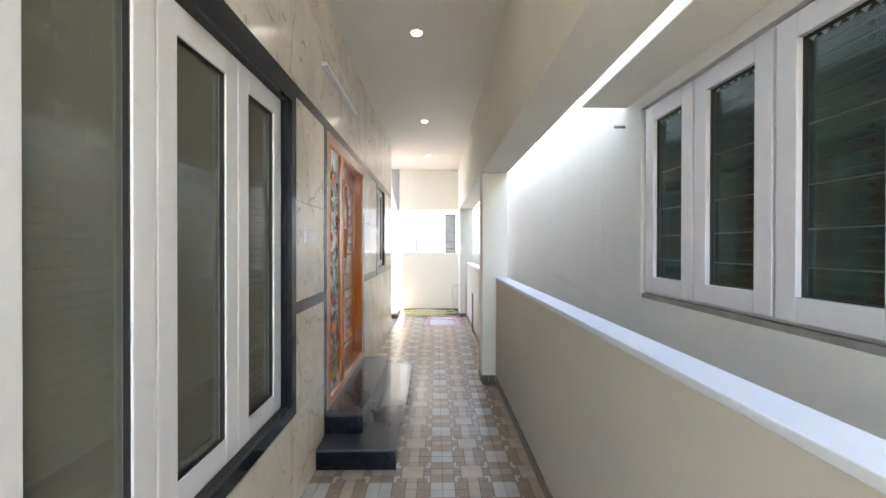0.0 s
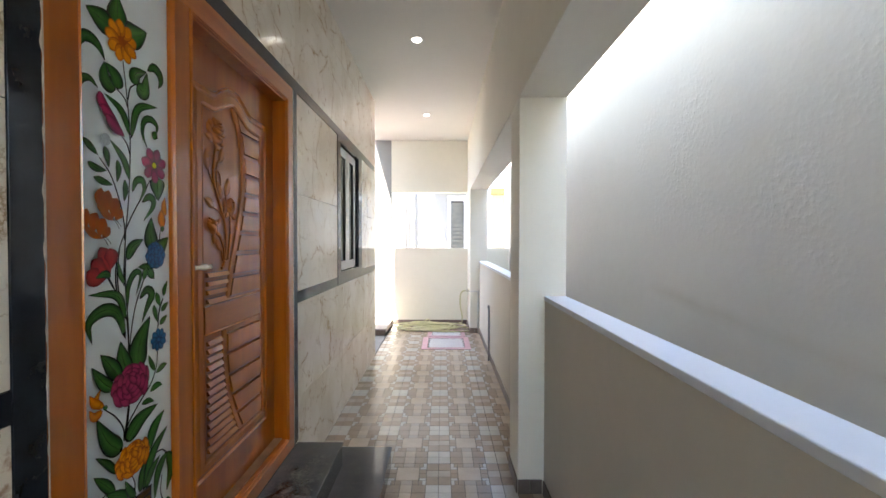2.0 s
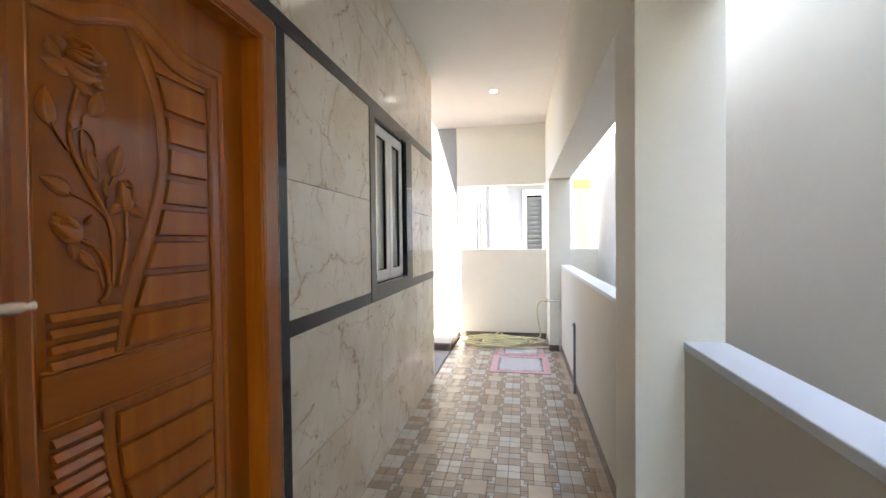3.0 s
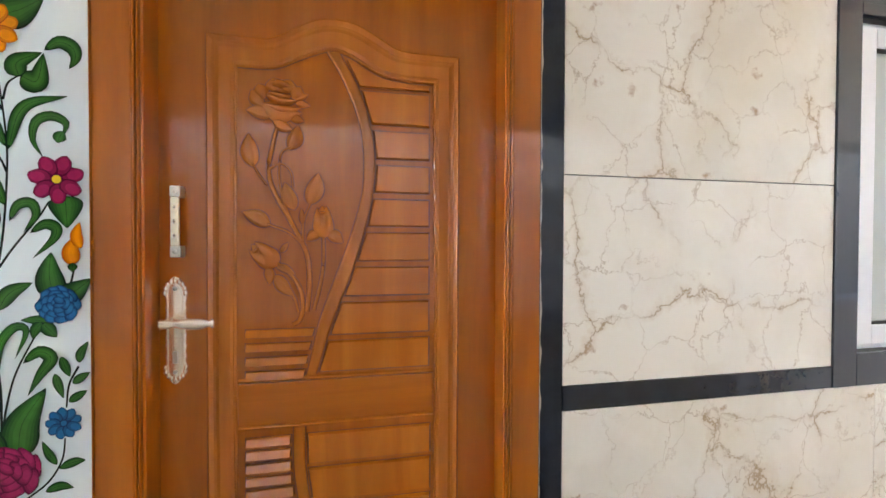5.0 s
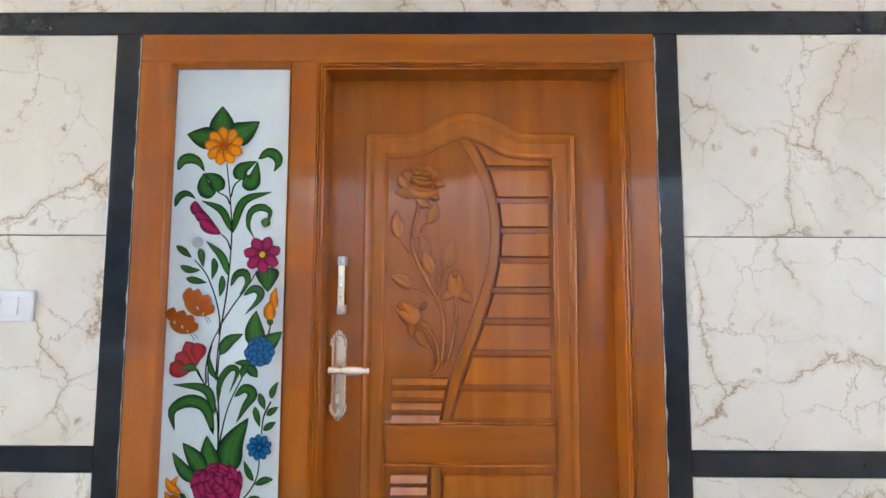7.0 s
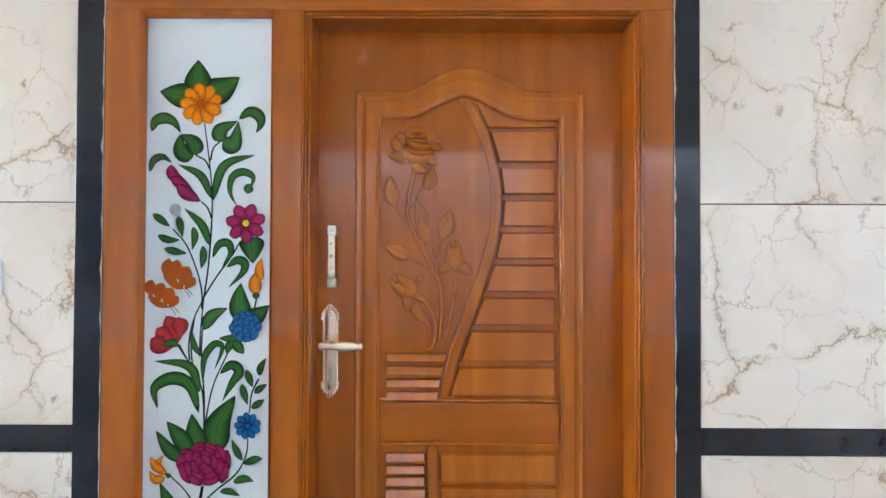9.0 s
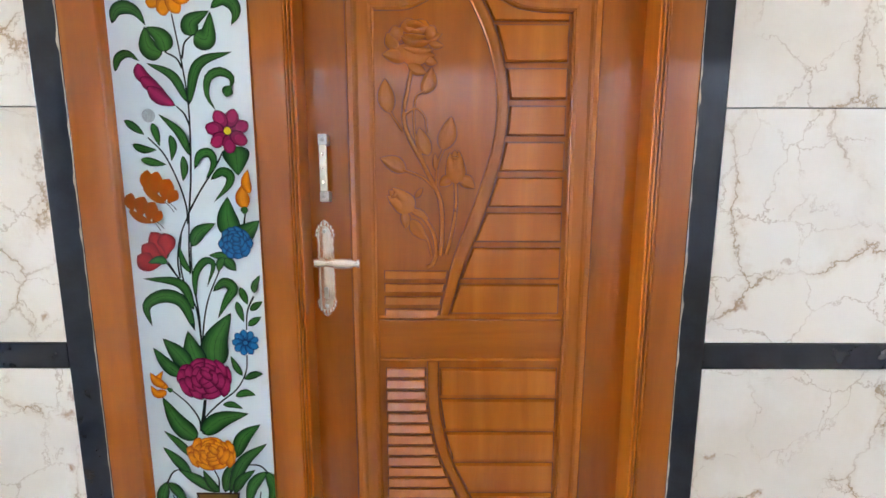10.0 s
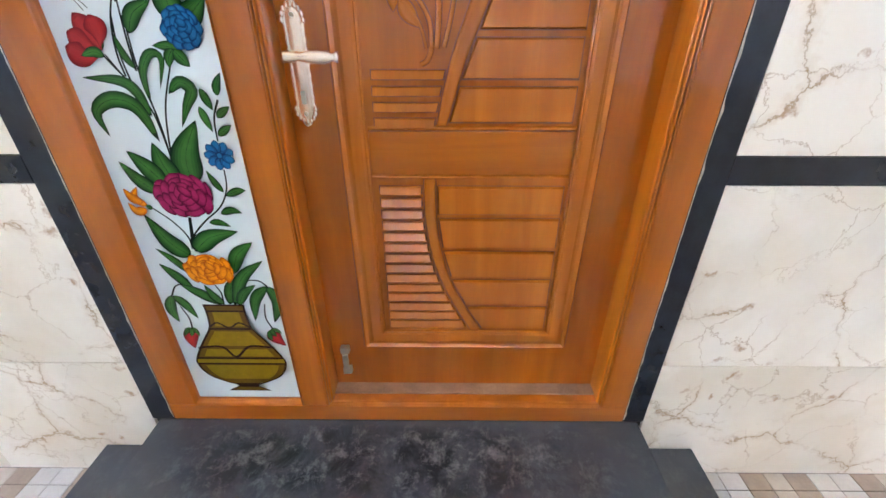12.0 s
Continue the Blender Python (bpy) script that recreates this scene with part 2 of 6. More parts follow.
def scuffs(m, blotches):
    """Dull polished stone: even dust, sharp-edged wiped patches where feet tread, pale scratches and specks."""
    nt, b = m.node_tree, m.node_tree.nodes["Principled BSDF"]
    nn = nt.nodes.new

    def op(kind, a, c, clamp=False):
        n = nn("ShaderNodeMath")
        n.operation = kind
        n.use_clamp = clamp
        for i, v in enumerate((a, c)):
            if isinstance(v, (int, float)):
                n.inputs[i].default_value = v
            else:
                nt.links.new(v, n.inputs[i])
        return n.outputs[0]
    tc = nn("ShaderNodeTexCoord")
    n = nn("ShaderNodeTexNoise")
    n.inputs["Scale"].default_value = 9.0
    n.inputs["Detail"].default_value = 11.0
    n.inputs["Roughness"].default_value = 0.72
    n.inputs["Distortion"].default_value = 0.4
    nt.links.new(tc.outputs["Object"], n.inputs["Vector"])
    sx = nn("ShaderNodeSeparateXYZ")
    nt.links.new(tc.outputs["Object"], sx.inputs[0])
    along = op("SUBTRACT", 1.0, op("POWER", op("ABSOLUTE", op("DIVIDE", sx.outputs["Y"], 0.72), 0.0), 4.0), True)
    across = op("SUBTRACT", 1.0, op("POWER", op("ABSOLUTE", op("DIVIDE", op("SUBTRACT", sx.outputs["X"], 0.15), 0.13), 0.0), 4.0), True)
    tread = op("MULTIPLY", op("MULTIPLY", along, across), blotches)
    dark = nn("ShaderNodeMapRange")
    dark.inputs["From Min"].default_value, dark.inputs["From Max"].default_value = 0.60, 0.42
    nt.links.new(n.outputs[0], dark.inputs[0])
    df = op("MULTIPLY", dark.outputs[0], tread, True)
    fine = nn("ShaderNodeTexNoise")
    fine.inputs["Scale"].default_value = 3.0
    fine.inputs["Detail"].default_value = 5.0
    nt.links.new(tc.outputs["Object"], fine.inputs["Vector"])
    cr = nn("ShaderNodeValToRGB")
    e = cr.color_ramp.elements
    e[0].position, e[1].position = 0.35, 0.65
    e[0].color, e[1].color = (0.040, 0.043, 0.048, 1), (0.060, 0.063, 0.068, 1)
    nt.links.new(fine.outputs[0], cr.inputs[0])
    m1 = nn("ShaderNodeMix")
    m1.data_type = "RGBA"
    nt.links.new(df, m1.inputs["Factor"])
    nt.links.new(cr.outputs[0], m1.inputs["A"])
    m1.inputs["B"].default_value = (0.016, 0.017, 0.019, 1)
    v = nn("ShaderNodeTexNoise")
    v.inputs["Scale"].default_value = 16.0
    v.inputs["Detail"].default_value = 12.0
    v.inputs["Roughness"].default_value = 0.78
    v.inputs["Distortion"].default_value = 0.3
    nt.links.new(tc.outputs["Object"], v.inputs["Vector"])
    sr = nn("ShaderNodeMapRange")
    sr.inputs["From Min"].default_value, sr.inputs["From Max"].default_value = 0.50, 0.72
    nt.links.new(v.outputs[0], sr.inputs[0])
    m2 = nn("ShaderNodeMix")
    m2.data_type = "RGBA"
    nt.links.new(op("MULTIPLY", sr.outputs[0], op("ADD", op("MULTIPLY", tread, 0.7), 0.12)), m2.inputs["Factor"])
    nt.links.new(m1.outputs["Result"], m2.inputs["A"])
    m2.inputs["B"].default_value = (0.22, 0.22, 0.21, 1)
    nt.links.new(m2.outputs["Result"], b.inputs["Base Color"])
    nt.links.new(op("SUBTRACT", 0.24 if blotches > 0.5 else 0.11, op("MULTIPLY", df, 0.10)), b.inputs["Roughness"])


scuffs(M_STEP, 1.0)
M_STEP_LOW = mat("polished_dusty_granite", (0.04, 0.042, 0.045), 0.16, noise_scale=5)
scuffs(M_STEP_LOW, 0.15)
M_STEP_SIDE = mat("polished_black_granite", (0.009, 0.010, 0.012), 0.12, spec=0.3, noise_scale=30, amount=0.4)
M_WOOD = wood_material("teak_varnish_upright", (0.50, 0.138, 0.007), (0.37, 0.092, 0.004))
M_WOOD_H = wood_material("teak_varnish_level", (0.50, 0.138, 0.007), (0.37, 0.092, 0.004), "y")
M_UPVC = mat("white_upvc", (0.87, 0.87, 0.88), 0.3, noise_scale=4, amount=0.04)
def window_glass(name, tint, see):
    """Clear tinted pane: mostly see-through, with a mirror-like skin."""
    m = bpy.data.materials.new(name)
    m.use_nodes = True
    nt = m.node_tree
    b = nt.nodes["Principled BSDF"]
    b.inputs["Base Color"].default_value = (*tint, 1)
    b.inputs["Roughness"].default_value = 0.04
    b.inputs["IOR"].default_value = 1.75
    tr = nt.nodes.new("ShaderNodeBsdfTransparent")
    tr.inputs[0].default_value = (0.75, 0.82, 0.78, 1)
    mx = nt.nodes.new("ShaderNodeMixShader")
    mx.inputs[0].default_value = see
    nt.links.new(b.outputs[0], mx.inputs[1])
    nt.links.new(tr.outputs[0], mx.inputs[2])
    nt.links.new(mx.outputs[0], nt.nodes["Material Output"].inputs["Surface"])
    return m


M_GLASS_DARK = window_glass("tinted_reflective_glass", (0.27, 0.26, 0.22), 0.50)
M_GLASS_GREEN = window_glass("green_tinted_glass", (0.050, 0.082, 0.076), 0.52)
M_GLASS_FROST = mat("grey_frosted_glass", (0.50, 0.54, 0.50), 0.16, noise_scale=2, amount=0.1)
# greyer white than M_UPVC, for the next house's window
M_UPVC_GREY = mat("greyish_white_upvc", (0.68, 0.68, 0.71), 0.35, noise_scale=4, amount=0.06)
M_RUBBER = mat("black_gasket", (0.02, 0.02, 0.02), 0.6)
M_SKIRT = mat("brown_skirting_tile", (0.17, 0.13, 0.11), 0.4, noise_scale=14, amount=0.35)
M_LAMP = emission("lamp_diffuser", (1.0, 0.97, 0.92), 0.7)
M_WHITE_PLASTIC = mat("white_plastic", (0.90, 0.90, 0.90), 0.25, noise_scale=5, amount=0.02)

T_CENTRE = mat("tile_peach_beige", (0.53, 0.425, 0.32), 0.24, noise_scale=7, amount=0.18, bump=0.08, per_object=0.08)
T_PALE = mat("tile_pale_grey", (0.55, 0.51, 0.46), 0.24, noise_scale=8, amount=0.14, bump=0.08, per_object=0.06)
T_TAUPE = mat("tile_taupe", (0.45, 0.375, 0.30), 0.24, noise_scale=8, amount=0.16, bump=0.08, per_object=0.08)
T_BROWN = mat("tile_brown", (0.35, 0.27, 0.205), 0.24, noise_scale=9, amount=0.2, bump=0.08, per_object=0.08)


# ---- building helpers ----
def mesh_object(name, bm, material, parent=None, label=""):
    me = bpy.data.meshes.new(name)
    bm.normal_update()
    bm.to_mesh(me)
    bm.free()
    for m in (material if isinstance(material, (list, tuple)) else [material]):
        me.materials.append(m)
    ob = new(name, me)
    ob.parent = parent
    if label:
        ob["label"] = label
    return ob


def part(name, bm, material, parent, label=""):
    return mesh_object(name, bm, material, parent, label)


def add_box(bm, lo, hi, bevel=0.0, index=0):
    vs = [bm.verts.new((x, y, z)) for x in (lo[0], hi[0]) for y in (lo[1], hi[1]) for z in (lo[2], hi[2])]
    fs = [bm.faces.new([vs[i] for i in f]) for f in
          ((0, 1, 3, 2), (4, 6, 7, 5), (0, 4, 5, 1), (2, 3, 7, 6), (0, 2, 6, 4), (1, 5, 7, 3))]
    for f in fs:
        f.material_index = index
    if bevel:
        es = list({e for f in fs for e in f.edges})
        bmesh.ops.bevel(bm, geom=es, offset=bevel, segments=2, affect="EDGES", profile=0.5)
    return fs


def box(name, lo, hi, material, parent=None, bevel=0.0, label=""):
    bm = bmesh.new()
    add_box(bm, lo, hi, bevel)
    return mesh_object(name, bm, material, parent, label)


def boxes(name, spans, material, parent=None, bevel=0.0, label=""):
    bm = bmesh.new()
    for lo, hi in spans:
        add_box(bm, lo, hi, bevel)
    return mesh_object(name, bm, material, parent, label)


def empty(name, at=(0, 0, 0)):
    ob = new(name)
    ob.location = at
    ob.empty_display_size = 0.1
    return ob


def structure(ob, label=""):
    return tagged(ob, label, kind="structure")


def wall_boxes(x0, x1, y0, y1, z0, z1, holes):
    """Boxes that fill a wall along y, with rectangular holes (ya, yb, za, zb)."""
    spans = []
    at = y0
    for ya, yb, za, zb in sorted(holes):
        spans.append(((x0, at, z0), (x1, ya, z1)))
        if za > z0:
            spans.append(((x0, ya, z0), (x1, yb, za)))
        spans.append(((x0, ya, zb), (x1, yb, z1)))
        at = yb
    spans.append(((x0, at, z0), (x1, y1, z1)))
    return spans


def tube(name, points, radius, material, parent=None, label="", res=8, tip=1.0):
    """A round tube along a smooth run of points, as a mesh."""
    pts = [Vector(p) for p in points]
    bm = bmesh.new()
    rings = []
    n = len(pts)
    for i, p in enumerate(pts):
        d = (pts[min(i + 1, n - 1)] - pts[max(i - 1, 0)]).normalized()
        side = d.cross(Vector((0, 0, 1)))
        if side.length < 0.1:
            side = d.cross(Vector((0, 1, 0)))
        side.normalize()
        up = side.cross(d)
        r = radius * (1 + (tip - 1) * i / max(n - 1, 1))
        rings.append([bm.verts.new(p + (side * math.cos(a) + up * math.sin(a)) * r)
                      for a in (k * math.tau / res for k in range(res))])
    for a, b in zip(rings, rings[1:]):
        for k in range(res):
            bm.faces.new((a[k], a[(k + 1) % res], b[(k + 1) % res], b[k])).smooth = True
    bm.faces.new(rings[0][::-1])
    bm.faces.new(rings[-1])
    return mesh_object(name, bm, material, parent, label)


def smooth_path(points, steps=6):
    """Catmull-Rom through the points."""
    p = [Vector(q) for q in points]
    p = [2 * p[0] - p[1]] + p + [2 * p[-1] - p[-2]]
    out = []
    for i in range(1, len(p) - 2):
        for k in range(steps):
            t = k / steps
            a, b, c, d = p[i - 1], p[i], p[i + 1], p[i + 2]
            out.append(0.5 * (2 * b + (c - a) * t + (2 * a - 5 * b + 4 * c - d) * t * t + (3 * b - a - 3 * c + d) * t ** 3))
    out.append(p[-2])
    return out


# ---- plan ----
CEIL = 3.385
WALL_END = 7.18
FAR = 9.28
SOFFIT = 2.40
BX0, BX1 = 1.36, 1.65
PARA = 1.52
PARA_TOP = 1.205
NB = 2.13
Y0 = -3.2
DOOR = (2.595, 4.15, 0.285, 2.448)
WIN1 = (-0.36, 1.80, 0.64, 2.38)
WIN3 = (5.307, 6.08, 1.262, 2.405)

# floor slab and ground
structure(box("floor", (-0.02, Y0, -0.15), (PARA + 0.02, FAR, -0.008), M_GROUT), "grey mortar bed under the patterned floor tiles")
structure(box("ground", (-400, -400, -0.9), (400, 400, -0.6), mat("dusty_ground", (0.32, 0.28, 0.23), 0.95, noise_scale=0.6, amount=0.3)), "dusty bare ground around the houses")

# own house: side wall, with window and door openings
structure(boxes("wall_west", wall_boxes(-0.25, -0.012, Y0, WALL_END - 0.012, 0, CEIL - 0.002, [WIN1, DOOR, WIN3]), M_GROUT),
          "house side wall clad with glossy cream marble tiles")
# the last box is an unseen roof block added to shade the far yard
structure(boxes("house_core", [((-5.0, Y0, 0), (-0.252, WALL_END - 0.012, 0.2)), ((-0.6, Y0, 0.2), (-0.55, WALL_END - 0.1, CEIL)),
                               ((-5.0, WALL_END - 0.25, 0.2), (-0.252, WALL_END - 0.012, CEIL)), ((-5.0, Y0, CEIL + 0.002), (-0.02, WALL_END, CEIL + 0.2)),
                               ((-0.3, Y0, CEIL + 0.2), (-0.1, WALL_END, 4.3)), ((-5.0, 4.6, CEIL + 0.202), (-0.302, WALL_END, 5.3))], M_WALL), "plain painted inner walls and roof of the house, with a roof block added for shade")
# ceiling and roof edge
structure(boxes("ceiling", [((-0.018, Y0, CEIL), (BX0, WALL_END, CEIL + 0.15)), ((-0.36, WALL_END + 0.002, CEIL), (BX0, FAR + 0.2, CEIL + 0.15))], M_SOFFIT),
          "smooth white painted corridor ceiling slab")
structure(boxes("beam_east", [((BX0, Y0, SOFFIT), (BX1, FAR + 0.2, CEIL + 0.15)), ((BX1 - 0.12, Y0, CEIL + 0.152), (BX1, FAR + 0.2, 4.60))], M_WALL, bevel=0.004),
          "cream painted deep edge beam above the open side")
# slab added to block sun on the end wall, cut off at a slant
bm = bmesh.new()
ring = [(-0.362, WALL_END + 0.002), (-0.85, WALL_END + 0.002), (-0.85, 8.36), (-0.362, 8.88)]
lower = [bm.verts.new((x, y, CEIL)) for x, y in ring]
upper = [bm.verts.new((x, y, CEIL + 0.15)) for x, y in ring]
bm.faces.new(lower)
bm.faces.new(upper)
for k in range(4):
    bm.faces.new((lower[k], lower[(k + 1) % 4], upper[(k + 1) % 4], upper[k]))
bmesh.ops.recalc_face_normals(bm, faces=bm.faces)
structure(mesh_object("sun_block_slab", bm, M_SOFFIT), "white slab added to keep the sun off the passage end")
# columns
for y0, y1 in ((Y0, Y0 + 0.3), (4.15, 4.45), (8.55, FAR)):
    structure(box("column", (BX0 + 0.002, y0, 0), (BX1 - 0.002, y1, SOFFIT - 0.001), M_WALL, bevel=0.004), "cream painted square concrete column")
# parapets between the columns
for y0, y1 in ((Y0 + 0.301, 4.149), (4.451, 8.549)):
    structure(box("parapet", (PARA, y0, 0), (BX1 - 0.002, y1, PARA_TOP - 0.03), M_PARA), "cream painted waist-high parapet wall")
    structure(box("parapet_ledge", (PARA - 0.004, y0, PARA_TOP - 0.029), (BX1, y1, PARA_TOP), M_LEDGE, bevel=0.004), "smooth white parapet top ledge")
# far end: parapet, lintel
structure(box("wall_north", (-0.04, FAR, 0), (NB - 0.002, FAR + 0.15, 1.41), M_WALL), "cream painted parapet wall closing the passage")
structure(box("lintel_north", (-0.04, FAR, 2.44), (BX0 - 0.002, FAR + 0.15, CEIL - 0.001), M_WALL), "cream painted drop beam over the end opening")
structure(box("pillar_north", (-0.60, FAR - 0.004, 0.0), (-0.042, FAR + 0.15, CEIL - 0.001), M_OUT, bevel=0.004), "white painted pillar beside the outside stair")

# unseen low wall, added to hold back some light from behind
structure(boxes("wall_south", [((-0.25, Y0 - 0.2, 0), (NB - 0.002, Y0 - 0.002, 0.9))], M_WALL), "unseen cream low wall added across the open near end")

# neighbour's wall across the gap
NWIN = (-0.02, 2.03, 1.236, 2.425)
structure(boxes("neighbour_wall", wall_boxes(NB, NB + 0.23, Y0 - 4, 9.87, -0.6, 3.04, [NWIN]), M_PLASTER),
          "unevenly plastered grey-white wall of the next house")
# backing added close behind the blind to block sky light
structure(box("neighbour_backing", (NB + 0.19, -0.1, 1.15), (NB + 0.225, 2.1, 2.5), M_WALL), "plain backing added behind the next house's window to block the sky")
structure(box("neighbour_sunshade", (1.817, -1.2, 2.50), (NB - 0.001, 2.235, 2.59), M_WALL, bevel=0.004), "cream concrete sunshade slab over the next house's window")

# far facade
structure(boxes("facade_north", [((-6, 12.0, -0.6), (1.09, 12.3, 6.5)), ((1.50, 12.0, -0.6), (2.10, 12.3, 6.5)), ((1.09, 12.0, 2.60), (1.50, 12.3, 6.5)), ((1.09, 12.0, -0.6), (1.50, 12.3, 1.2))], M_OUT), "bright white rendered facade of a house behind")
structure(boxes("facade_ribs", [((x, 11.94, -0.6), (x + 0.028, 12.0, 6.5)) for x in (-0.035, 0.030, 0.096)] + [((0.150, 11.90, -0.6), (0.205, 12.0, 6.5))], M_OUT), "white raised vertical ribs and a flat pilaster")
structure(box("facade_sunshade", (0.568, 11.28, 3.0), (2.0, 11.998, 3.08), M_OUT), "white concrete sunshade slab over the facade's window")
structure(box("facade_band", (-6.0, 11.96, 4.05), (-1.5, 12.0, 4.26), M_YELLOW), "pale yellow painted string course")
# unseen wall added to cut the sky light reaching the far end
structure(box("yard_wall", (-3.6, WALL_END, -0.6), (-3.4, 12.0, 3.0), M_OUT), "unseen white wall added beyond the outside stair to cut sky light")
structure(box("facade_yellow", (2.152, 13.2, -0.6), (6.0, 13.5, 2.84), M_YELLOW), "pale yellow rendered facade farther back")
structure(box("facade_yellow_band", (2.152, 13.14, 2.842), (6.0, 13.5, 3.02), mat("ochre_band_paint", (0.50, 0.30, 0.09), 0.7, noise_scale=3, amount=0.08)), "ochre painted band along the top of the yellow facade")


# ---- floor tiles ----
def tile_mesh(sz=0.406):
    """One square floor tile moulded as a small mosaic: pale corners, beige centre, brown and taupe infill."""
    bm = bmesh.new()
    g = 0.0018
    add_box(bm, (-sz / 2 + 0.0012, -sz / 2 + 0.0012, -0.008), (sz / 2 - 0.0012, sz / 2 - 0.0012, -0.003), index=4)
    a, b, c = sz / 2, sz / 2 - 0.08, 0.075

    def cell(x0, x1, y0, y1, index, h=0.0):
        g2 = g / 2
        x0, x1, y0, y1 = x0 + g2, x1 - g2, y0 + g2, y1 - g2
        lo, hi = -0.003, h
        v = [bm.verts.new(p) for p in ((x0, y0, lo), (x1, y0, lo), (x1, y1, lo), (x0, y1, lo),
                                       (x0 + 0.001, y0 + 0.001, hi), (x1 - 0.001, y0 + 0.001, hi), (x1 - 0.001, y1 - 0.001, hi), (x0 + 0.001, y1 - 0.001, hi))]
        for f in ((4, 5, 6, 7), (0, 1, 5, 4), (1, 2, 6, 5), (2, 3, 7, 6), (3, 0, 4, 7)):
            bm.faces.new([v[i] for i in f]).material_index = index
    cell(-c, c, -c, c, 0)
    for sx in (-1, 1):
        for sy in (-1, 1):
            def q(x0, x1, y0, y1, i):
                cell(min(sx * x0, sx * x1), max(sx * x0, sx * x1), min(sy * y0, sy * y1), max(sy * y0, sy * y1), i)
            q(b, a, b, a, 1)
            q(0.037, b, b, a, 3)
            q(c, c + 0.024, c, b, 3)
            q(c + 0.024, b, c, b, 1)
            q(b, a, 0.037, b, 3)
            q(c + 0.004, b, 0.05, c, 1)
            q(c, b, 0.0, 0.05, 3)
            q(0.037, c, c, b, 3)
    for s in (-1, 1):
        cell(-0.037, 0.037, min(s * b, s * a), max(s * b, s * a), 0)
        cell(-0.037, 0.037, min(s * c, s * b), max(s * c, s * b), 2)
        cell(min(s * b, s * a), max(s * b, s * a), -0.037, 0.037, 2)
    bmesh.ops.scale(bm, vec=(1, PITCH_Y / PITCH_X, 1), verts=bm.verts)
    me = bpy.data.meshes.new("floor_tile")
    bm.normal_update()
    bm.to_mesh(me)
    bm.free()
    for m in (T_CENTRE, T_PALE, T_TAUPE, T_BROWN, M_GROUT):
        me.materials.append(m)
    return me


def lay_floor():
    me = tile_mesh()
    floor = bpy.data.objects["floor"]
    x_first, y_first = TILE_X, TILE_Y
    for i in range(-2, 5):
        for j in range(-15, 16):
            x, y = x_first + i * PITCH_X, y_first + j * PITCH_Y
            if x + PITCH_X / 2 < 0 or x - PITCH_X / 2 > PARA or y < Y0 or y - PITCH_Y / 2 > FAR:
                continue
            data = me
            if x - PITCH_X / 2 < 0 or x + PITCH_X / 2 > PARA or y + PITCH_Y / 2 > FAR:
                bm = bmesh.new()
                bm.from_mesh(me)
                for co, no in (((0.001 - x, 0, 0), (-1, 0, 0)), ((PARA - 0.001 - x, 0, 0), (1, 0, 0)), ((0, FAR - 0.001 - y, 0), (0, 1, 0))):
                    bmesh.ops.bisect_plane(bm, geom=bm.verts[:] + bm.edges[:] + bm.faces[:], plane_co=co, plane_no=no, clear_outer=True)
                data = bpy.data.meshes.new("cut_floor_tile")
                bm.to_mesh(data)
                bm.free()
                for m in me.materials:
                    data.materials.append(m)
            t = new("floor_tile", data)
            t.location = (x, y, 0)
            t.parent = floor


TILE_X, TILE_Y = 0.878 - 0.203, 3.736 + 0.208
PITCH_X, PITCH_Y = 0.406, 0.4165
lay_floor()


# ---- wall cladding ----
west = bpy.data.objects["wall_west"]


def marble(y0, y1, z0, z1):
    g = 0.0016
    bm = bmesh.new()
    cy, cz = (y0 + y1) / 2, (z0 + z1) / 2
    add_box(bm, (-0.0115, y0 - cy + g, z0 - cz + g), (0.0, y1 - cy - g, z1 - cz - g))
    t = part("marble_tile", bm, M_MARBLE, west)
    t.location = (0, cy, cz)


def rows(y0, y1, zs, joints):
    ys = [y0] + [j for j in joints if y0 + 0.05 < j < y1 - 0.05] + [y1]
    for a, b in zip(ys, ys[1:]):
        for c, d in zip(zs, zs[1:]):
            marble(a, b, c, d)


UP = [-3.0, -1.8, -0.6, 0.6, 1.8, 3.0, 4.2, 5.4, 6.6]
rows(Y0, WALL_END, [2.516, 3.115, CEIL - 0.001], UP)
rows(4.221, WALL_END, [0.0, 0.548, 1.149], UP)
rows(1.876, 2.519, [0.0, 0.548, 1.149], [])
rows(1.876, 2.519, [1.221, 1.828, 2.444], [])
rows(4.221, 5.205, [1.221, 1.828, 2.444], [])
rows(6.262, WALL_END, [1.221, 1.828, 2.444], [6.6])
rows(Y0, 1.876, [0.0, 0.548], UP)
rows(Y0, -0.434, [0.548, 1.149, 1.828, 2.444], UP)


def granite(y0, y1, z0, z1, x0=-0.0115, x1=0.003):
    b = box("granite_strip", (x0, y0, z0), (x1, y1, z1), M_GRANITE, west, bevel=0.001)
    return b


granite(Y0, WALL_END + 0.002, 2.4455, 2.515)
granite(2.52, 2.594, 0.29, 2.4445)
granite(4.151, 4.22, 0.29, 2.4445)
granite(1.877, 2.5185, 1.15, 1.22)
granite(4.221, 5.204, 1.15, 1.22)
granite(6.262, WALL_END + 0.002, 1.15, 1.22)
# window surrounds
granite(5.205, 5.306, 1.15, 2.4445, x1=0.006)
granite(6.081, 6.261, 1.15, 2.4445, x1=0.006)
granite(5.3065, 6.0805, 1.15, 1.261, -0.10, 0.006)
granite(5.3065, 6.0805, 2.406, 2.4445, -0.10, 0.006)
granite(1.801, 1.875, 0.57, 2.4445, x1=0.012)
granite(-0.434, -0.361, 0.57, 2.4445, x1=0.012)
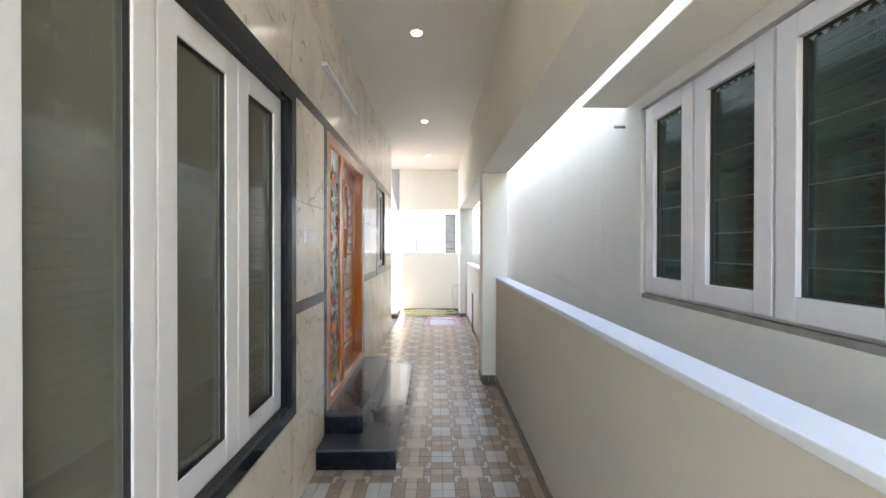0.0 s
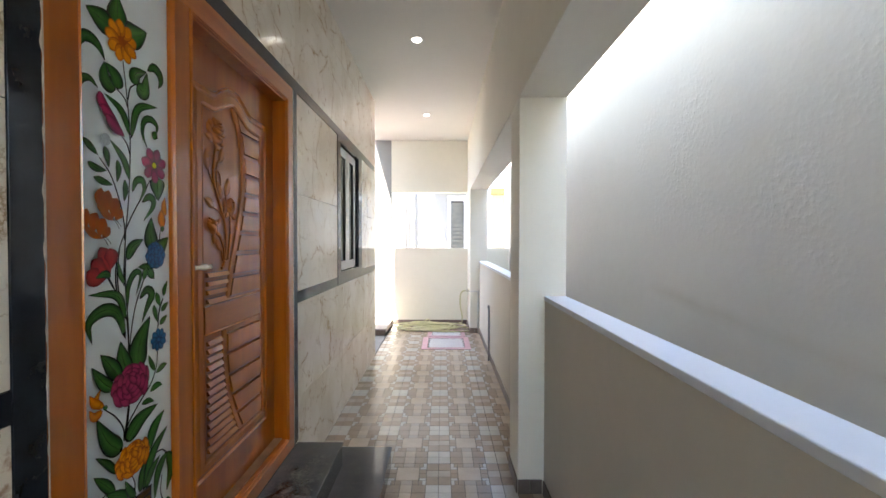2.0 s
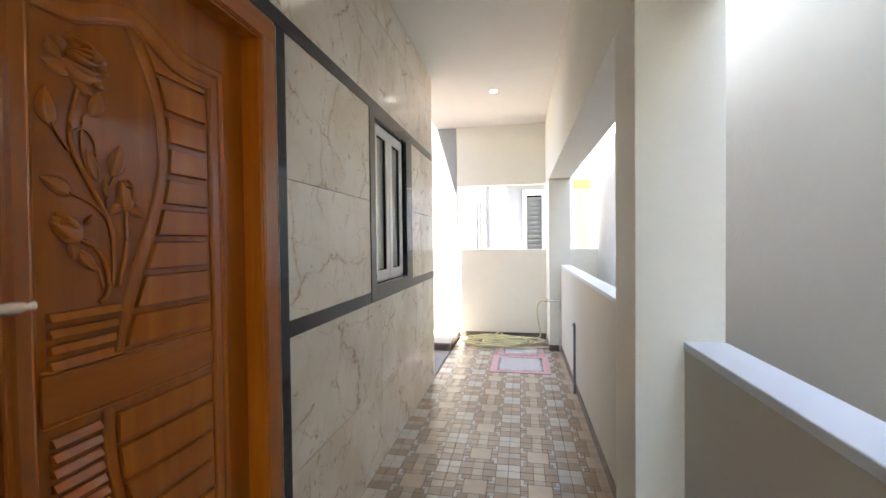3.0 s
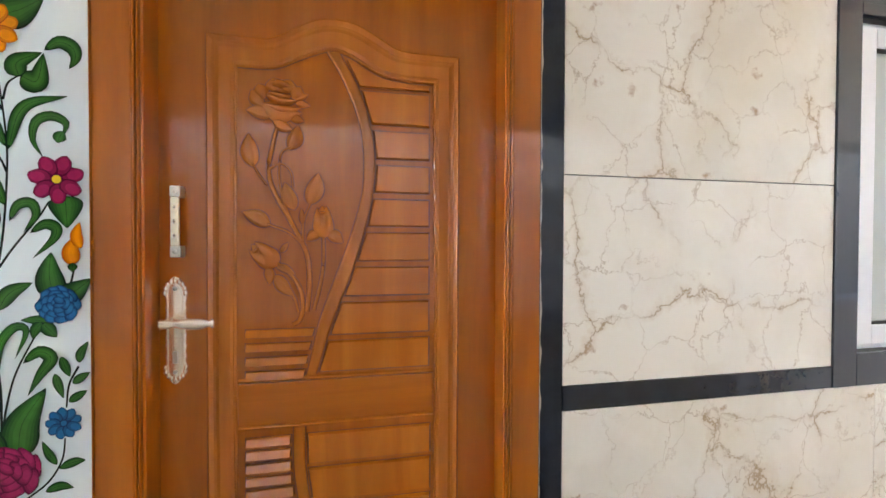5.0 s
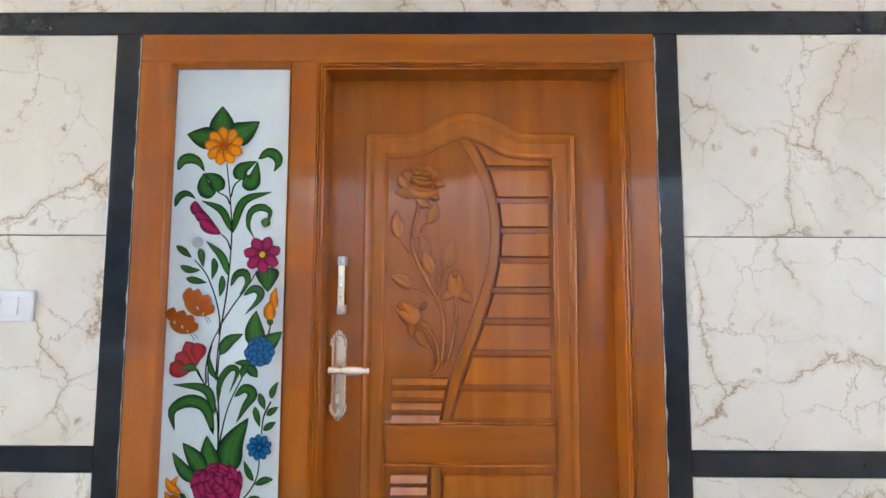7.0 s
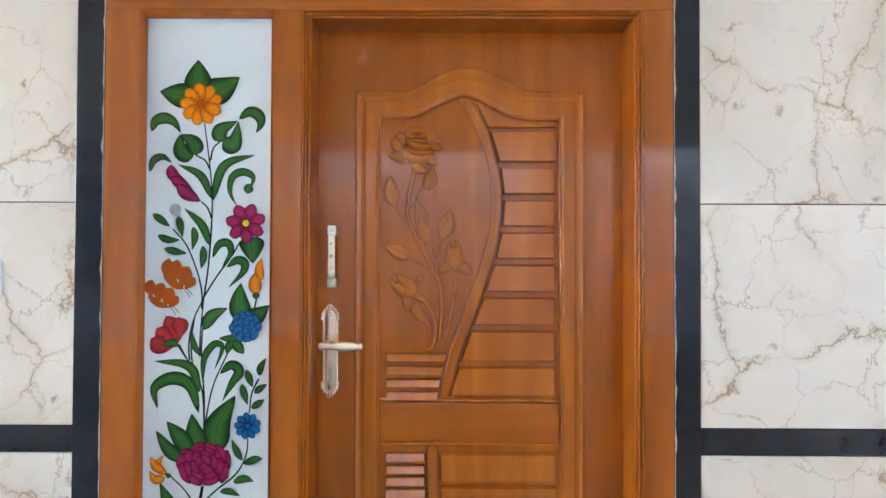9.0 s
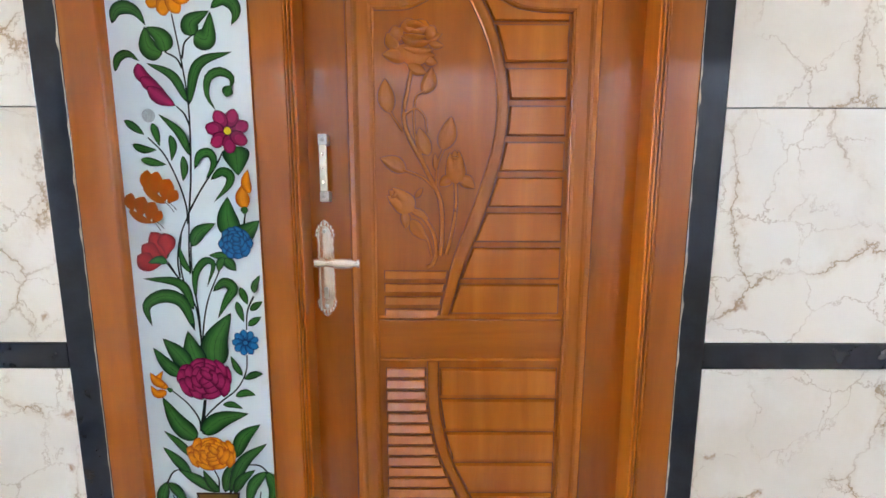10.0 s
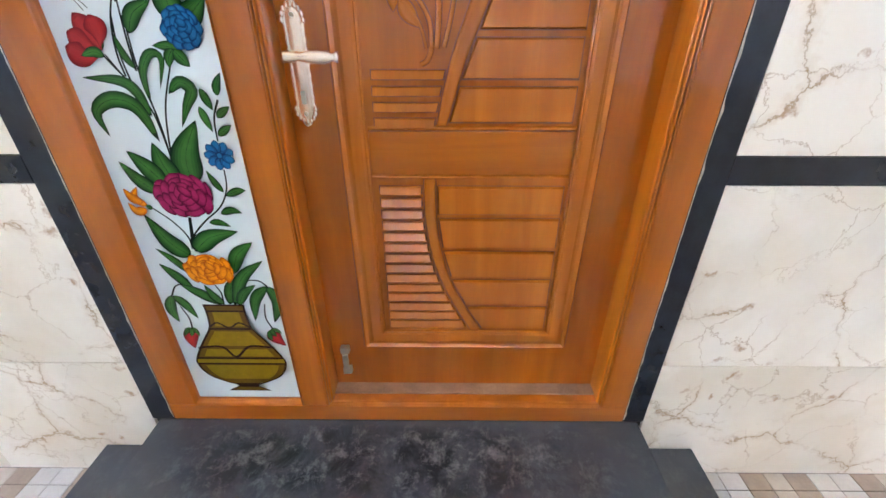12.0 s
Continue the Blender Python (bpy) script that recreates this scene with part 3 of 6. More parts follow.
granite(-0.3605, 1.8005, 0.57, 0.639, -0.10, 0.012)
granite(-0.3605, 1.8005, 2.381, 2.4445, -0.10, 0.012)
box("granite_reveal", (-0.10, 1.778, 0.64), (-0.0118, 1.80, 2.38), M_GRANITE, west)
box("granite_reveal", (-0.10, 6.058, 1.262), (-0.0118, 6.08, 2.405), M_GRANITE, west)
box("granite_reveal", (-0.10, 5.307, 1.262), (-0.0118, 5.325, 2.405), M_GRANITE, west)


def window(name, x, face, y0, y1, z0, z1, sashes, glass, label, frame=0.035, stile=0.062, gap=0.004, bounds=None, proud=0.012, profile=M_UPVC):
    """A uPVC casement window in a wall along y. face: +1 when seen from +x, -1 from -x."""
    w = empty(name, (x, (y0 + y1) / 2, z0))
    o = Vector(w.location)

    def b(n, xa, xb, ya, yb, za, zb, m, bevel=0.003, parent=w):
        a, c = sorted((face * xa, face * xb))
        return box(n, (a, ya - o.y, za - o.z), (c, yb - o.y, zb - o.z), m, parent, bevel)
    bm = bmesh.new()
    for ya, yb, za, zb in ((y0, y1, z0, z0 + frame), (y0, y1, z1 - frame, z1), (y0, y0 + frame, z0 + frame, z1 - frame), (y1 - frame, y1, z0 + frame, z1 - frame)):
        xa, xb = sorted((face * -0.06, 0.0))
        add_box(bm, (xa, ya - o.y, za - o.z), (xb, yb - o.y, zb - o.z), 0.003)
    part("window_frame", bm, profile, w)
    ys = [y0 + frame * 0.5 + (y1 - y0 - frame) * k / sashes for k in range(sashes + 1)]
    ys = bounds or ys
    for a, c in zip(ys, ys[1:]):
        a, c = a + gap, c - gap
        za, zb = z0 + frame * 0.5, z1 - frame * 0.5
        bm = bmesh.new()
        xa, xb = sorted((face * -0.045, face * proud))
        for ya, yb, zc, zd in ((a, a + stile, za, zb), (c - stile, c, za, zb), (a + stile, c - stile, za, za + stile), (a + stile, c - stile, zb - stile, zb)):
            add_box(bm, (xa, ya - o.y, zc - o.z), (xb, yb - o.y, zd - o.z), 0.003)
        s = part("sash", bm, profile, w)
        pane = b("glass_pane", -0.02, -0.014, a + stile - 0.004, c - stile + 0.004, za + stile - 0.004, zb - stile + 0.004, glass, 0, s)
        pane.visible_shadow = False
        bm = bmesh.new()
        xa, xb = sorted((face * -0.0138, face * 0.004))
        for ya, yb, zc, zd in ((a + stile, a + stile + 0.006, za + stile, zb - stile), (c - stile - 0.006, c - stile, za + stile, zb - stile),
                               (a + stile + 0.006, c - stile - 0.006, za + stile, za + stile + 0.006), (a + stile + 0.006, c - stile - 0.006, zb - stile - 0.006, zb - stile)):
            add_box(bm, (xa, ya - o.y, zc - o.z), (xb, yb - o.y, zd - o.z))
        part("gasket", bm, M_RUBBER, s)
    # black strips between the sashes put the gaps' shade into colour
    for a in ys[1:-1]:
        b("gap_shade_strip", -0.02, 0.001, a - gap + 0.0002, a + gap - 0.0002, z0 + frame, z1 - frame, M_RUBBER, 0)
    tagged(w, label, kind="structure")
    return w


window("window_1", -0.045, 1, -0.36, 1.777, 0.641, 2.379, 4, M_GLASS_DARK, "white four-sash casement window with tinted glass in black granite", stile=0.098, bounds=[-0.29, 0.212, 0.731, 1.257, 1.757])
window("window_2", -0.035, 1, 5.326, 6.057, 1.263, 2.404, 2, M_GLASS_FROST, "small white two-sash casement window in a dark granite surround", stile=0.068, gap=0.005)
window("window_3", NB + 0.032, -1, -0.018, 2.028, 1.264, 2.423, 4, M_GLASS_GREEN, "white casement window with green-tinted glass in the next house", stile=0.092, gap=0.008, proud=0.026, profile=M_UPVC_GREY, bounds=[0.03, 0.513, 1.010, 1.513, 1.995])

# ---- steps ----
st = empty("door_steps", (0, 3.35, 0))
box("lower_step", (0.001, 2.305 - 3.35, 0.0005), (0.556, 4.424 - 3.35, 0.127), M_STEP_SIDE, st, 0.001)
box("lower_tread", (0.001, 2.299 - 3.35, 0.1275), (0.562, 4.43 - 3.35, 0.145), M_STEP_LOW, st, 0.003)
box("upper_step", (0.0035, 2.551 - 3.35, 0.1455), (0.283, 4.194 - 3.35, 0.271), M_STEP_SIDE, st, 0.001)
box("upper_tread", (0.0035, 2.545 - 3.35, 0.2715), (0.288, 4.20 - 3.35, 0.289), M_STEP, st, 0.003, "scuffed dusty black granite tread")
tagged(st, "two polished black granite steps, scuffed, up to the front door", "steps")

# ---- downlights ----
for k, y in enumerate((0.45, 2.98, 5.48, 7.73)):
    d = empty("downlight", (0.663, y, CEIL))
    bm = bmesh.new()
    bmesh.ops.create_cone(bm, cap_ends=True, segments=32, radius1=0.05, radius2=0.055, depth=0.006)
    bmesh.ops.translate(bm, verts=bm.verts, vec=(0, 0, -0.0035))
    part("rim", bm, M_WHITE_PLASTIC, d)
    bm = bmesh.new()
    bmesh.ops.create_cone(bm, cap_ends=True, segments=32, radius1=0.040, radius2=0.042, depth=0.004)
    bmesh.ops.translate(bm, verts=bm.verts, vec=(0, 0, -0.0095))
    part("diffuser", bm, M_LAMP, d)
    tagged(d, "small round lit white recessed ceiling downlight", "ceiling light", "downlights along the passage")


def blind(x, y0, y1, z0, z1, pitch, slat, m, label):
    """A hanging blind of narrow level slats."""
    w = empty("window_blind", (x, (y0 + y1) / 2, z1))
    hy = (y1 - y0) / 2
    bm = bmesh.new()
    add_box(bm, (-0.015, -hy, -0.03), (0.015, hy, 0.0), 0.002)
    part("head_rail", bm, m, w)
    me = bpy.data.meshes.new("blind_slat")
    bm = bmesh.new()
    add_box(bm, (-0.0015, -hy, -slat / 2), (0.0015, hy, slat / 2))
    bmesh.ops.rotate(bm, verts=bm.verts, cent=(0, 0, 0), matrix=Matrix.Rotation(radians(14), 3, "Y"))
    bm.to_mesh(me)
    bm.free()
    me.materials.append(m)
    z = -0.03 - pitch / 2
    while z > z0 - z1:
        s = new("blind_slat", me)
        s.parent = w
        s.location = (0, 0, z)
        z -= pitch
    return tagged(w, label, "window blind")


# slats added behind the side window, standing in for reflected louvre lines
blind(-0.118, -0.34, 1.75, 0.66, 2.36, 0.036, 0.030, mat("stand_in_slat_beige", (0.60, 0.60, 0.53), 0.6, noise_scale=5), "beige slats added behind the black-framed side window for reflected louvre lines")
M_GREEN_BLIND = mat("dark_green_blind", (0.30, 0.36, 0.32), 0.6, noise_scale=5, amount=0.4)
gb = blind(NB + 0.078, 0.0, 2.0, 1.28, 2.40, 0.046, 0.040, M_GREEN_BLIND, "dark green slatted blind behind the next house's window")
M_CORD = mat("dark_cord_holes", (0.02, 0.025, 0.02), 0.8)
for y in (-0.86, -0.80, -0.36, -0.30, 0.14, 0.20, 0.64, 0.70):
    bm = bmesh.new()
    for k in range(23):
        add_box(bm, (-0.024, y - 0.006, -0.053 - 0.046 * k - 0.006), (-0.017, y + 0.006, -0.053 - 0.046 * k + 0.006))
    tagged(part("cord_holes", bm, M_CORD, gb, "row of dark cord holes"), kind="stuff")
# thin pale level bars across the green slats
for z in (-0.40, -0.62, -0.78, -0.92):
    bm = bmesh.new()
    add_box(bm, (-0.026, -0.99, z - 0.004), (-0.018, 0.99, z + 0.004), 0.001)
    part("pale_bar", bm, M_WHITE_PLASTIC, gb, "thin pale level bar")
bm = bmesh.new()
for k in range(44):
    y = -0.99 + 0.045 * k
    vs = [bm.verts.new((x, yy, z)) for x in (-0.034, -0.030) for yy, z in ((y, 0.0), (y + 0.045, 0.0), (y + 0.045, -0.085), (y + 0.0225, -0.110), (y, -0.085))]
    bm.faces.new(vs[:5]), bm.faces.new(vs[5:][::-1])
    for i in range(5):
        bm.faces.new((vs[i], vs[(i + 1) % 5], vs[5 + (i + 1) % 5], vs[5 + i]))
bmesh.ops.recalc_face_normals(bm, faces=bm.faces)
part("valance", bm, mat("grey_green_valance", (0.42, 0.48, 0.46), 0.7, noise_scale=8), gb, "pale grey-green valance with a zigzag hem")
# sill piece in a mottled grey, darker than the window frame
structure(box("grey_sill", (NB + 0.004, -0.018, 1.2365), (NB + 0.09, 2.028, 1.2625), mat("grey_mortar", (0.30, 0.28, 0.26), 0.9, noise_scale=12, amount=0.3)), "grey mortar sill under the window")


# brown sheet added behind the upper side window, light spots painted on it
ct = empty("curtain", (-0.10, 0.7, 1.80))
bm = bmesh.new()
ys = [-1.03 + 2.07 * k / 180 for k in range(181)]
cols = [[bm.verts.new((0.0045 * math.sin(k * 0.42) - 0.004, y, z)) for z in (0.0, 0.19, 0.38, 0.56)] for k, y in enumerate(ys)]
for a, b in zip(cols, cols[1:]):
    for k in range(3):
        bm.faces.new((a[k], b[k], b[k + 1], a[k + 1])).smooth = True
part("brown_sheet", bm, mat("brown_interior_sheet", (0.44, 0.31, 0.20), 0.85, noise_scale=9, amount=0.35, stretch=(1, 4, 0.5)), ct)
# cream paint standing in for spots of light
M_LIGHT_SPOT = mat("painted_light_spot", (0.92, 0.84, 0.72), 0.5, noise_scale=20, amount=0.15)
rb = random.Random(5)
for y, z in ((0.473, 2.141), (0.414, 2.065), (0.479, 2.053), (0.580, 2.095), (0.675, 2.191), (0.660, 2.117), (0.675, 1.982), (0.448, 1.903), (0.478, 1.892),
             (0.570, 1.861), (0.600, 1.852), (0.648, 1.839), (0.984, 2.017), (1.114, 2.023), (0.994, 1.894), (1.094, 1.882), (1.190, 1.859), (1.002, 2.312)):
    bm = bmesh.new()
    for i in range(3):
        for k in range(2 + (i != 1)):
            cy, cz, r = y - 0.7 + 0.017 * (i - 1) + rb.uniform(-0.003, 0.003), z - 1.80 + 0.016 * (k - 1), rb.uniform(0.006, 0.010)
            f = bm.faces.new([bm.verts.new((0.004, cy + r * math.cos(a), cz + 0.8 * r * math.sin(a))) for a in (math.tau * n / 8 for n in range(8))])
    bmesh.ops.recalc_face_normals(bm, faces=bm.faces)
    part("light_spots", bm, M_LIGHT_SPOT, ct, "cluster of light spots painted in cream")
tagged(ct, "brown sheet added behind the side window, with clusters of painted light spots", "curtain")


# ---- front door ----
OY, OZ = 3.37, 0.289
LEAF_X = -0.075
M_CARVE = wood_material("teak_carving", (0.58, 0.172, 0.014), (0.45, 0.120, 0.009), rough=0.24)
M_CARVE.node_tree.nodes["Principled BSDF"].inputs["Coat Roughness"].default_value = 0.16
M_GOLD = mat("rose_gold_brass", (1.0, 0.83, 0.65), 0.27, metal=0.8, noise_scale=60, amount=0.12)
M_CHAMPAGNE = mat("champagne_brass", (0.90, 0.84, 0.66), 0.28, metal=0.7, noise_scale=60, amount=0.1)
M_STEEL = mat("brushed_steel", (0.72, 0.68, 0.58), 0.3, metal=1.0, noise_scale=60, amount=0.15)
M_FROST = mat("frosted_pale_glass", (0.80, 0.89, 0.91), 0.08, noise_scale=3, amount=0.04)
# dark teak: groove stain and the shade of creases in one colour
M_CREASE = mat("stained_shaded_crease", (0.24, 0.062, 0.007), 0.4, noise_scale=20, amount=0.3)
M_RELIEF_SHADE = mat("stained_relief_shade", (0.24, 0.062, 0.007), 0.4, noise_scale=20, amount=0.3)
M_CAULK = mat("cream_filler", (0.60, 0.50, 0.38), 0.8, noise_scale=60, amount=0.3)
dr = empty("front_door", (0, OY, OZ))


def dp(name, bm, m, parent=dr, label="", soft=False):
    bmesh.ops.translate(bm, verts=bm.verts, vec=(0, -OY, -OZ))
    if soft:
        for f in bm.faces:
            f.smooth = True
    return part(name, bm, m, parent, label)


def db(name, x0, x1, y0, y1, z0, z1, m, parent=dr, bevel=0.003, label=""):
    bm = bmesh.new()
    add_box(bm, (x0, y0, z0), (x1, y1, z1), bevel)
    return dp(name, bm, m, parent, label)


def ribbon(bm, a, b, profile, x0, closed=False, lift=1.0, crisp=False):
    """A moulding between the matched lines a and b; profile: (share of the way across, height)."""
    rings = []
    for p, q in zip(a, b):
        rings.append([bm.verts.new((x0 + h * lift, p[0] + (q[0] - p[0]) * s, p[1] + (q[1] - p[1]) * s)) for s, h in profile])
    pairs = list(zip(rings, rings[1:]))
    if closed:
        pairs.append((rings[-1], rings[0]))
    for r, s in pairs:
        for k in range(len(profile) - 1):
            bm.faces.new((r[k], r[k + 1], s[k + 1], s[k])).smooth = not crisp


def rect(y0, y1, z0, z1):
    return [(y0, z0), (y0, z1), (y1, z1), (y1, z0)]


def outline2(points, steps=6):
    return [(v.x, v.y) for v in smooth_path([(p[0], p[1], 0) for p in points], steps)]


db("jamb", -0.13, 0.004, 2.597, 2.6895, 0.36, 2.358, M_WOOD)
db("jamb", -0.13, 0.004, 4.0665, 4.149, 0.36, 2.358, M_WOOD)
db("mullion", -0.13, 0.004, 3.0565, 3.1375, 0.36, 2.358, M_WOOD)
db("head", -0.13, 0.004, 2.597, 4.149, 2.3585, 2.4445, M_WOOD_H)
db("sill", -0.13, 0.004, 2.597, 4.149, 0.290, 0.3595, M_WOOD_H)
bm = bmesh.new()
ribbon(bm, rect(3.138, 4.066, 0.36, 2.358), rect(3.160, 4.044, 0.382, 2.336),
       [(0, -0.01), (0, 0.001), (0.04, 0.001), (0.06, 0.007), (0.14, 0.010), (0.24, 0.010), (0.32, 0.007), (0.34, 0.001), (0.40, 0.001), (0.42, 0.006), (0.5, 0.0085), (0.6, 0.0085),
        (0.68, 0.005), (0.70, -0.002), (0.76, -0.002), (0.79, 0.001), (0.92, 0.000), (1, -0.003), (1, -0.08)], 0.0, True, crisp=True)
dp("door_moulding", bm, M_WOOD)
bm = bmesh.new()
ribbon(bm, rect(2.69, 3.056, 0.36, 2.358), rect(2.698, 3.050, 0.376, 2.344),
       [(0, -0.02), (0, 0.002), (0.3, 0.007), (0.55, 0.004), (0.8, -0.003), (1, -0.007), (1, -0.02)], 0.0, True, crisp=True)
dp("glazing_bead", bm, M_WOOD)
leaf = db("leaf", -0.115, LEAF_X, 3.142, 4.062, 0.363, 2.355, M_WOOD, label="varnished carved teak door leaf")
db("threshold_strip", -0.075, -0.030, 3.157, 4.047, 0.3785, 0.388, mat("dusty_worn_teak", (0.42, 0.23, 0.13), 0.6, noise_scale=12, amount=0.3), bevel=0.001)

# raised frame round the upper panel, with a swept top
TOP_OUT = [(3.269, 2.163), (3.35, 2.163), (3.411, 2.163), (3.448, 2.176), (3.485, 2.199), (3.542, 2.226), (3.595, 2.232), (3.649, 2.223), (3.715, 2.190), (3.75, 2.170), (3.79, 2.163), (3.86, 2.163), (3.932, 2.163)]
TOP_IN = [(3.343, 2.083), (3.385, 2.083), (3.428, 2.085), (3.460, 2.096), (3.493, 2.113), (3.540, 2.134), (3.580, 2.146), (3.630, 2.132), (3.682, 2.102), (3.715, 2.088), (3.755, 2.081), (3.80, 2.078), (3.855, 2.077)]
FRAME_PROFILE = [(0, 0), (0.02, 0.007), (0.07, 0.009), (0.12, 0.006), (0.2, 0.002), (0.3, 0.003), (0.42, 0.007), (0.8, 0.008), (0.9, 0.005), (0.94, 0.007), (0.98, 0.004), (1, -0.001)]
to, ti = outline2(TOP_OUT, 8), outline2(TOP_IN, 8)
bm = bmesh.new()
ribbon(bm, [(3.269, 1.18)] + to + [(3.930, 1.18)], [(3.338, 1.24)] + ti + [(3.862, 1.24)], FRAME_PROFILE, LEAF_X, lift=1.05, crisp=True)
dp("panel_moulding", bm, M_CARVE, leaf)
bm = bmesh.new()
ribbon(bm, [(3.269, 1.18), (3.272, 0.556), (3.928, 0.556), (3.930, 1.18)], [(3.338, 1.24), (3.345, 0.626), (3.858, 0.626), (3.862, 1.24)], FRAME_PROFILE, LEAF_X, lift=1.05, crisp=True)
dp("panel_moulding", bm, M_CARVE, leaf)


# Flat dark strip along a moulding, for groove stain and crease shade.
def crease_line(pts, w, parent=leaf):
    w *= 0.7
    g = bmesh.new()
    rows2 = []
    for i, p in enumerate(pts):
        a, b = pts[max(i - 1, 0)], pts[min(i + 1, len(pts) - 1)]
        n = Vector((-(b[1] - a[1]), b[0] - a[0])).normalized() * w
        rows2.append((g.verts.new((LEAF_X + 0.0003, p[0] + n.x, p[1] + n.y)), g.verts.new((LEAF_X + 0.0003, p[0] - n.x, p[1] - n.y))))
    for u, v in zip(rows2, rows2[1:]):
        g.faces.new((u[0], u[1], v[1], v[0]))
    dp("dark_crease", g, M_CREASE, parent)


crease_line([(3.269, 0.556)] + to + [(3.930, 0.556), (3.269, 0.556)], 0.0028)
crease_line(ti, 0.003)
# middle rail with beads
bm = bmesh.new()
add_box(bm, (LEAF_X - 0.002, 3.343, 1.150), (LEAF_X + 0.007, 3.857, 1.262), 0.002)
dp("middle_rail", bm, M_WOOD_H, leaf)
BEAD = [(0, 0), (0.2, 0.006), (0.5, 0.009), (0.8, 0.006), (1, 0)]
for z0, z1 in ((1.263, 1.274), (1.138, 1.149)):
    bm = bmesh.new()
    ribbon(bm, [(3.343, z0), (3.857, z0)], [(3.343, z1), (3.857, z1)], BEAD, LEAF_X)
    dp("rail_bead", bm, M_CARVE, leaf)

# the sweeping band of the upper panel and of the lower panel
BAND_L = [(3.566, 2.143), (3.604, 2.080), (3.642, 1.990), (3.661, 1.899), (3.660, 1.776), (3.626, 1.645), (3.585, 1.531), (3.545, 1.417), (3.513, 1.276)]
BAND_R = [(3.600, 2.143), (3.653, 2.046), (3.681, 1.949), (3.693, 1.858), (3.686, 1.760), (3.662, 1.650), (3.622, 1.525), (3.581, 1.420), (3.537, 1.276)]
BAND_PROFILE = [(0, 0), (0.1, 0.007), (0.25, 0.004), (0.5, 0.0065), (0.75, 0.004), (0.9, 0.007), (1, 0)]
bl, br = outline2(BAND_L, 6), outline2(BAND_R, 6)
bm = bmesh.new()
ribbon(bm, bl, br, BAND_PROFILE, LEAF_X, lift=1.35)
dp("curved_band", bm, M_CARVE, leaf)
crease_line(bl, 0.0035)
crease_line(br, 0.0035)
LOW_L = [(3.479, 1.137), (3.479, 1.055), (3.486, 0.973), (3.510, 0.858), (3.560, 0.737), (3.616, 0.632)]
LOW_R = [(3.509, 1.137), (3.509, 1.040), (3.519, 0.948), (3.545, 0.837), (3.592, 0.733), (3.650, 0.632)]
ll, lr = outline2(LOW_L, 6), outline2(LOW_R, 6)
bm = bmesh.new()
ribbon(bm, ll, lr, BAND_PROFILE, LEAF_X, lift=1.35)
dp("curved_band", bm, M_CARVE, leaf)


crease_line(ll, 0.0035)
crease_line(lr, 0.0035)


def y_at(line, z):
    for p, q in zip(line, line[1:]):
        if (p[1] - z) * (q[1] - z) <= 0 and p[1] != q[1]:
            return p[0] + (q[0] - p[0]) * (z - p[1]) / (q[1] - p[1])
    return line[0][0] if z > line[0][1] else line[-1][0]


def slab(name, ring, h, parent, m=M_CARVE, edge=0.004, lean=0.0):
    """A raised board with chamfered edges over a convex outline; lean tips its top edge outwards."""
    cy = sum(p[0] for p in ring) / len(ring)
    cz = sum(p[1] for p in ring) / len(ring)
    wy = max(p[0] for p in ring) - min(p[0] for p in ring)
    wz = max(p[1] for p in ring) - min(p[1] for p in ring)
    bm = bmesh.new()
    low = [bm.verts.new((LEAF_X - 0.001, y, z)) for y, z in ring]
    top = []
    for y, z in ring:
        yy = cy + (y - cy) * (1 - 2 * edge / wy)
        zz = cz + (z - cz) * (1 - 2 * edge / wz)
        top.append(bm.verts.new((LEAF_X + h + lean * (z - cz) / wz, yy, zz)))
    n = len(ring)
    for i in range(n):
        bm.faces.new((low[i], low[(i + 1) % n], top[(i + 1) % n], top[i]))
    bm.faces.new(top)
    bmesh.ops.recalc_face_normals(bm, faces=bm.faces)
    # flat dark rim round the board, crease shade put into its colour
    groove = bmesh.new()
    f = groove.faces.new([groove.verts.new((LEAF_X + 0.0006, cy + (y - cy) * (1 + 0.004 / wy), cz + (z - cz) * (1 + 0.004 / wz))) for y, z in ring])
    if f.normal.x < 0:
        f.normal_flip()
    dp("dark_crease", groove, M_CREASE, parent)
    return dp(name, bm, m, parent)


# boards right of the band
LINES = [2.063, 1.956, 1.862, 1.769, 1.676, 1.581, 1.485, 1.381, 1.282]
ring = [(y_at(br, 2.056) + 0.004, 2.056), (3.846, 2.056), (3.846, 2.070), (3.80, 2.071)]
ring += [(y, y_at_z) for y, y_at_z in ((3.755, 2.074), (3.715, 2.080), (3.682, 2.093), (3.645, 2.112), (3.618, 2.128))]
slab("board", ring, 0.009, leaf, edge=0.003)
for z1, z0 in zip(LINES, LINES[1:]):
    a, b = z1 - 0.016, z0
    slab("board", [(y_at(br, b) + 0.005, b), (3.846, b), (3.846, a), (y_at(br, a) + 0.005, a)], 0.011, leaf)
LOW = [1.130, 1.036, 0.932, 0.834, 0.735, 0.640]
for z1, z0 in zip(LOW, LOW[1:]):
    a, b = z1 - 0.013, z0
    slab("board", [(y_at(lr, b) + 0.006, b), (3.850, b), (3.850, a), (y_at(lr, a) + 0.006, a)], 0.011, leaf)
# louvre slats, left of the bands
for k in range(4):
    a = 1.402 - 0.0365 * k
    b = a - 0.021
    slab("louvre", [(3.360, b), (y_at(bl, b) - 0.006, b), (y_at(bl, a) - 0.006, a), (3.360, a)], 0.011, leaf, edge=0.002, lean=-0.008)
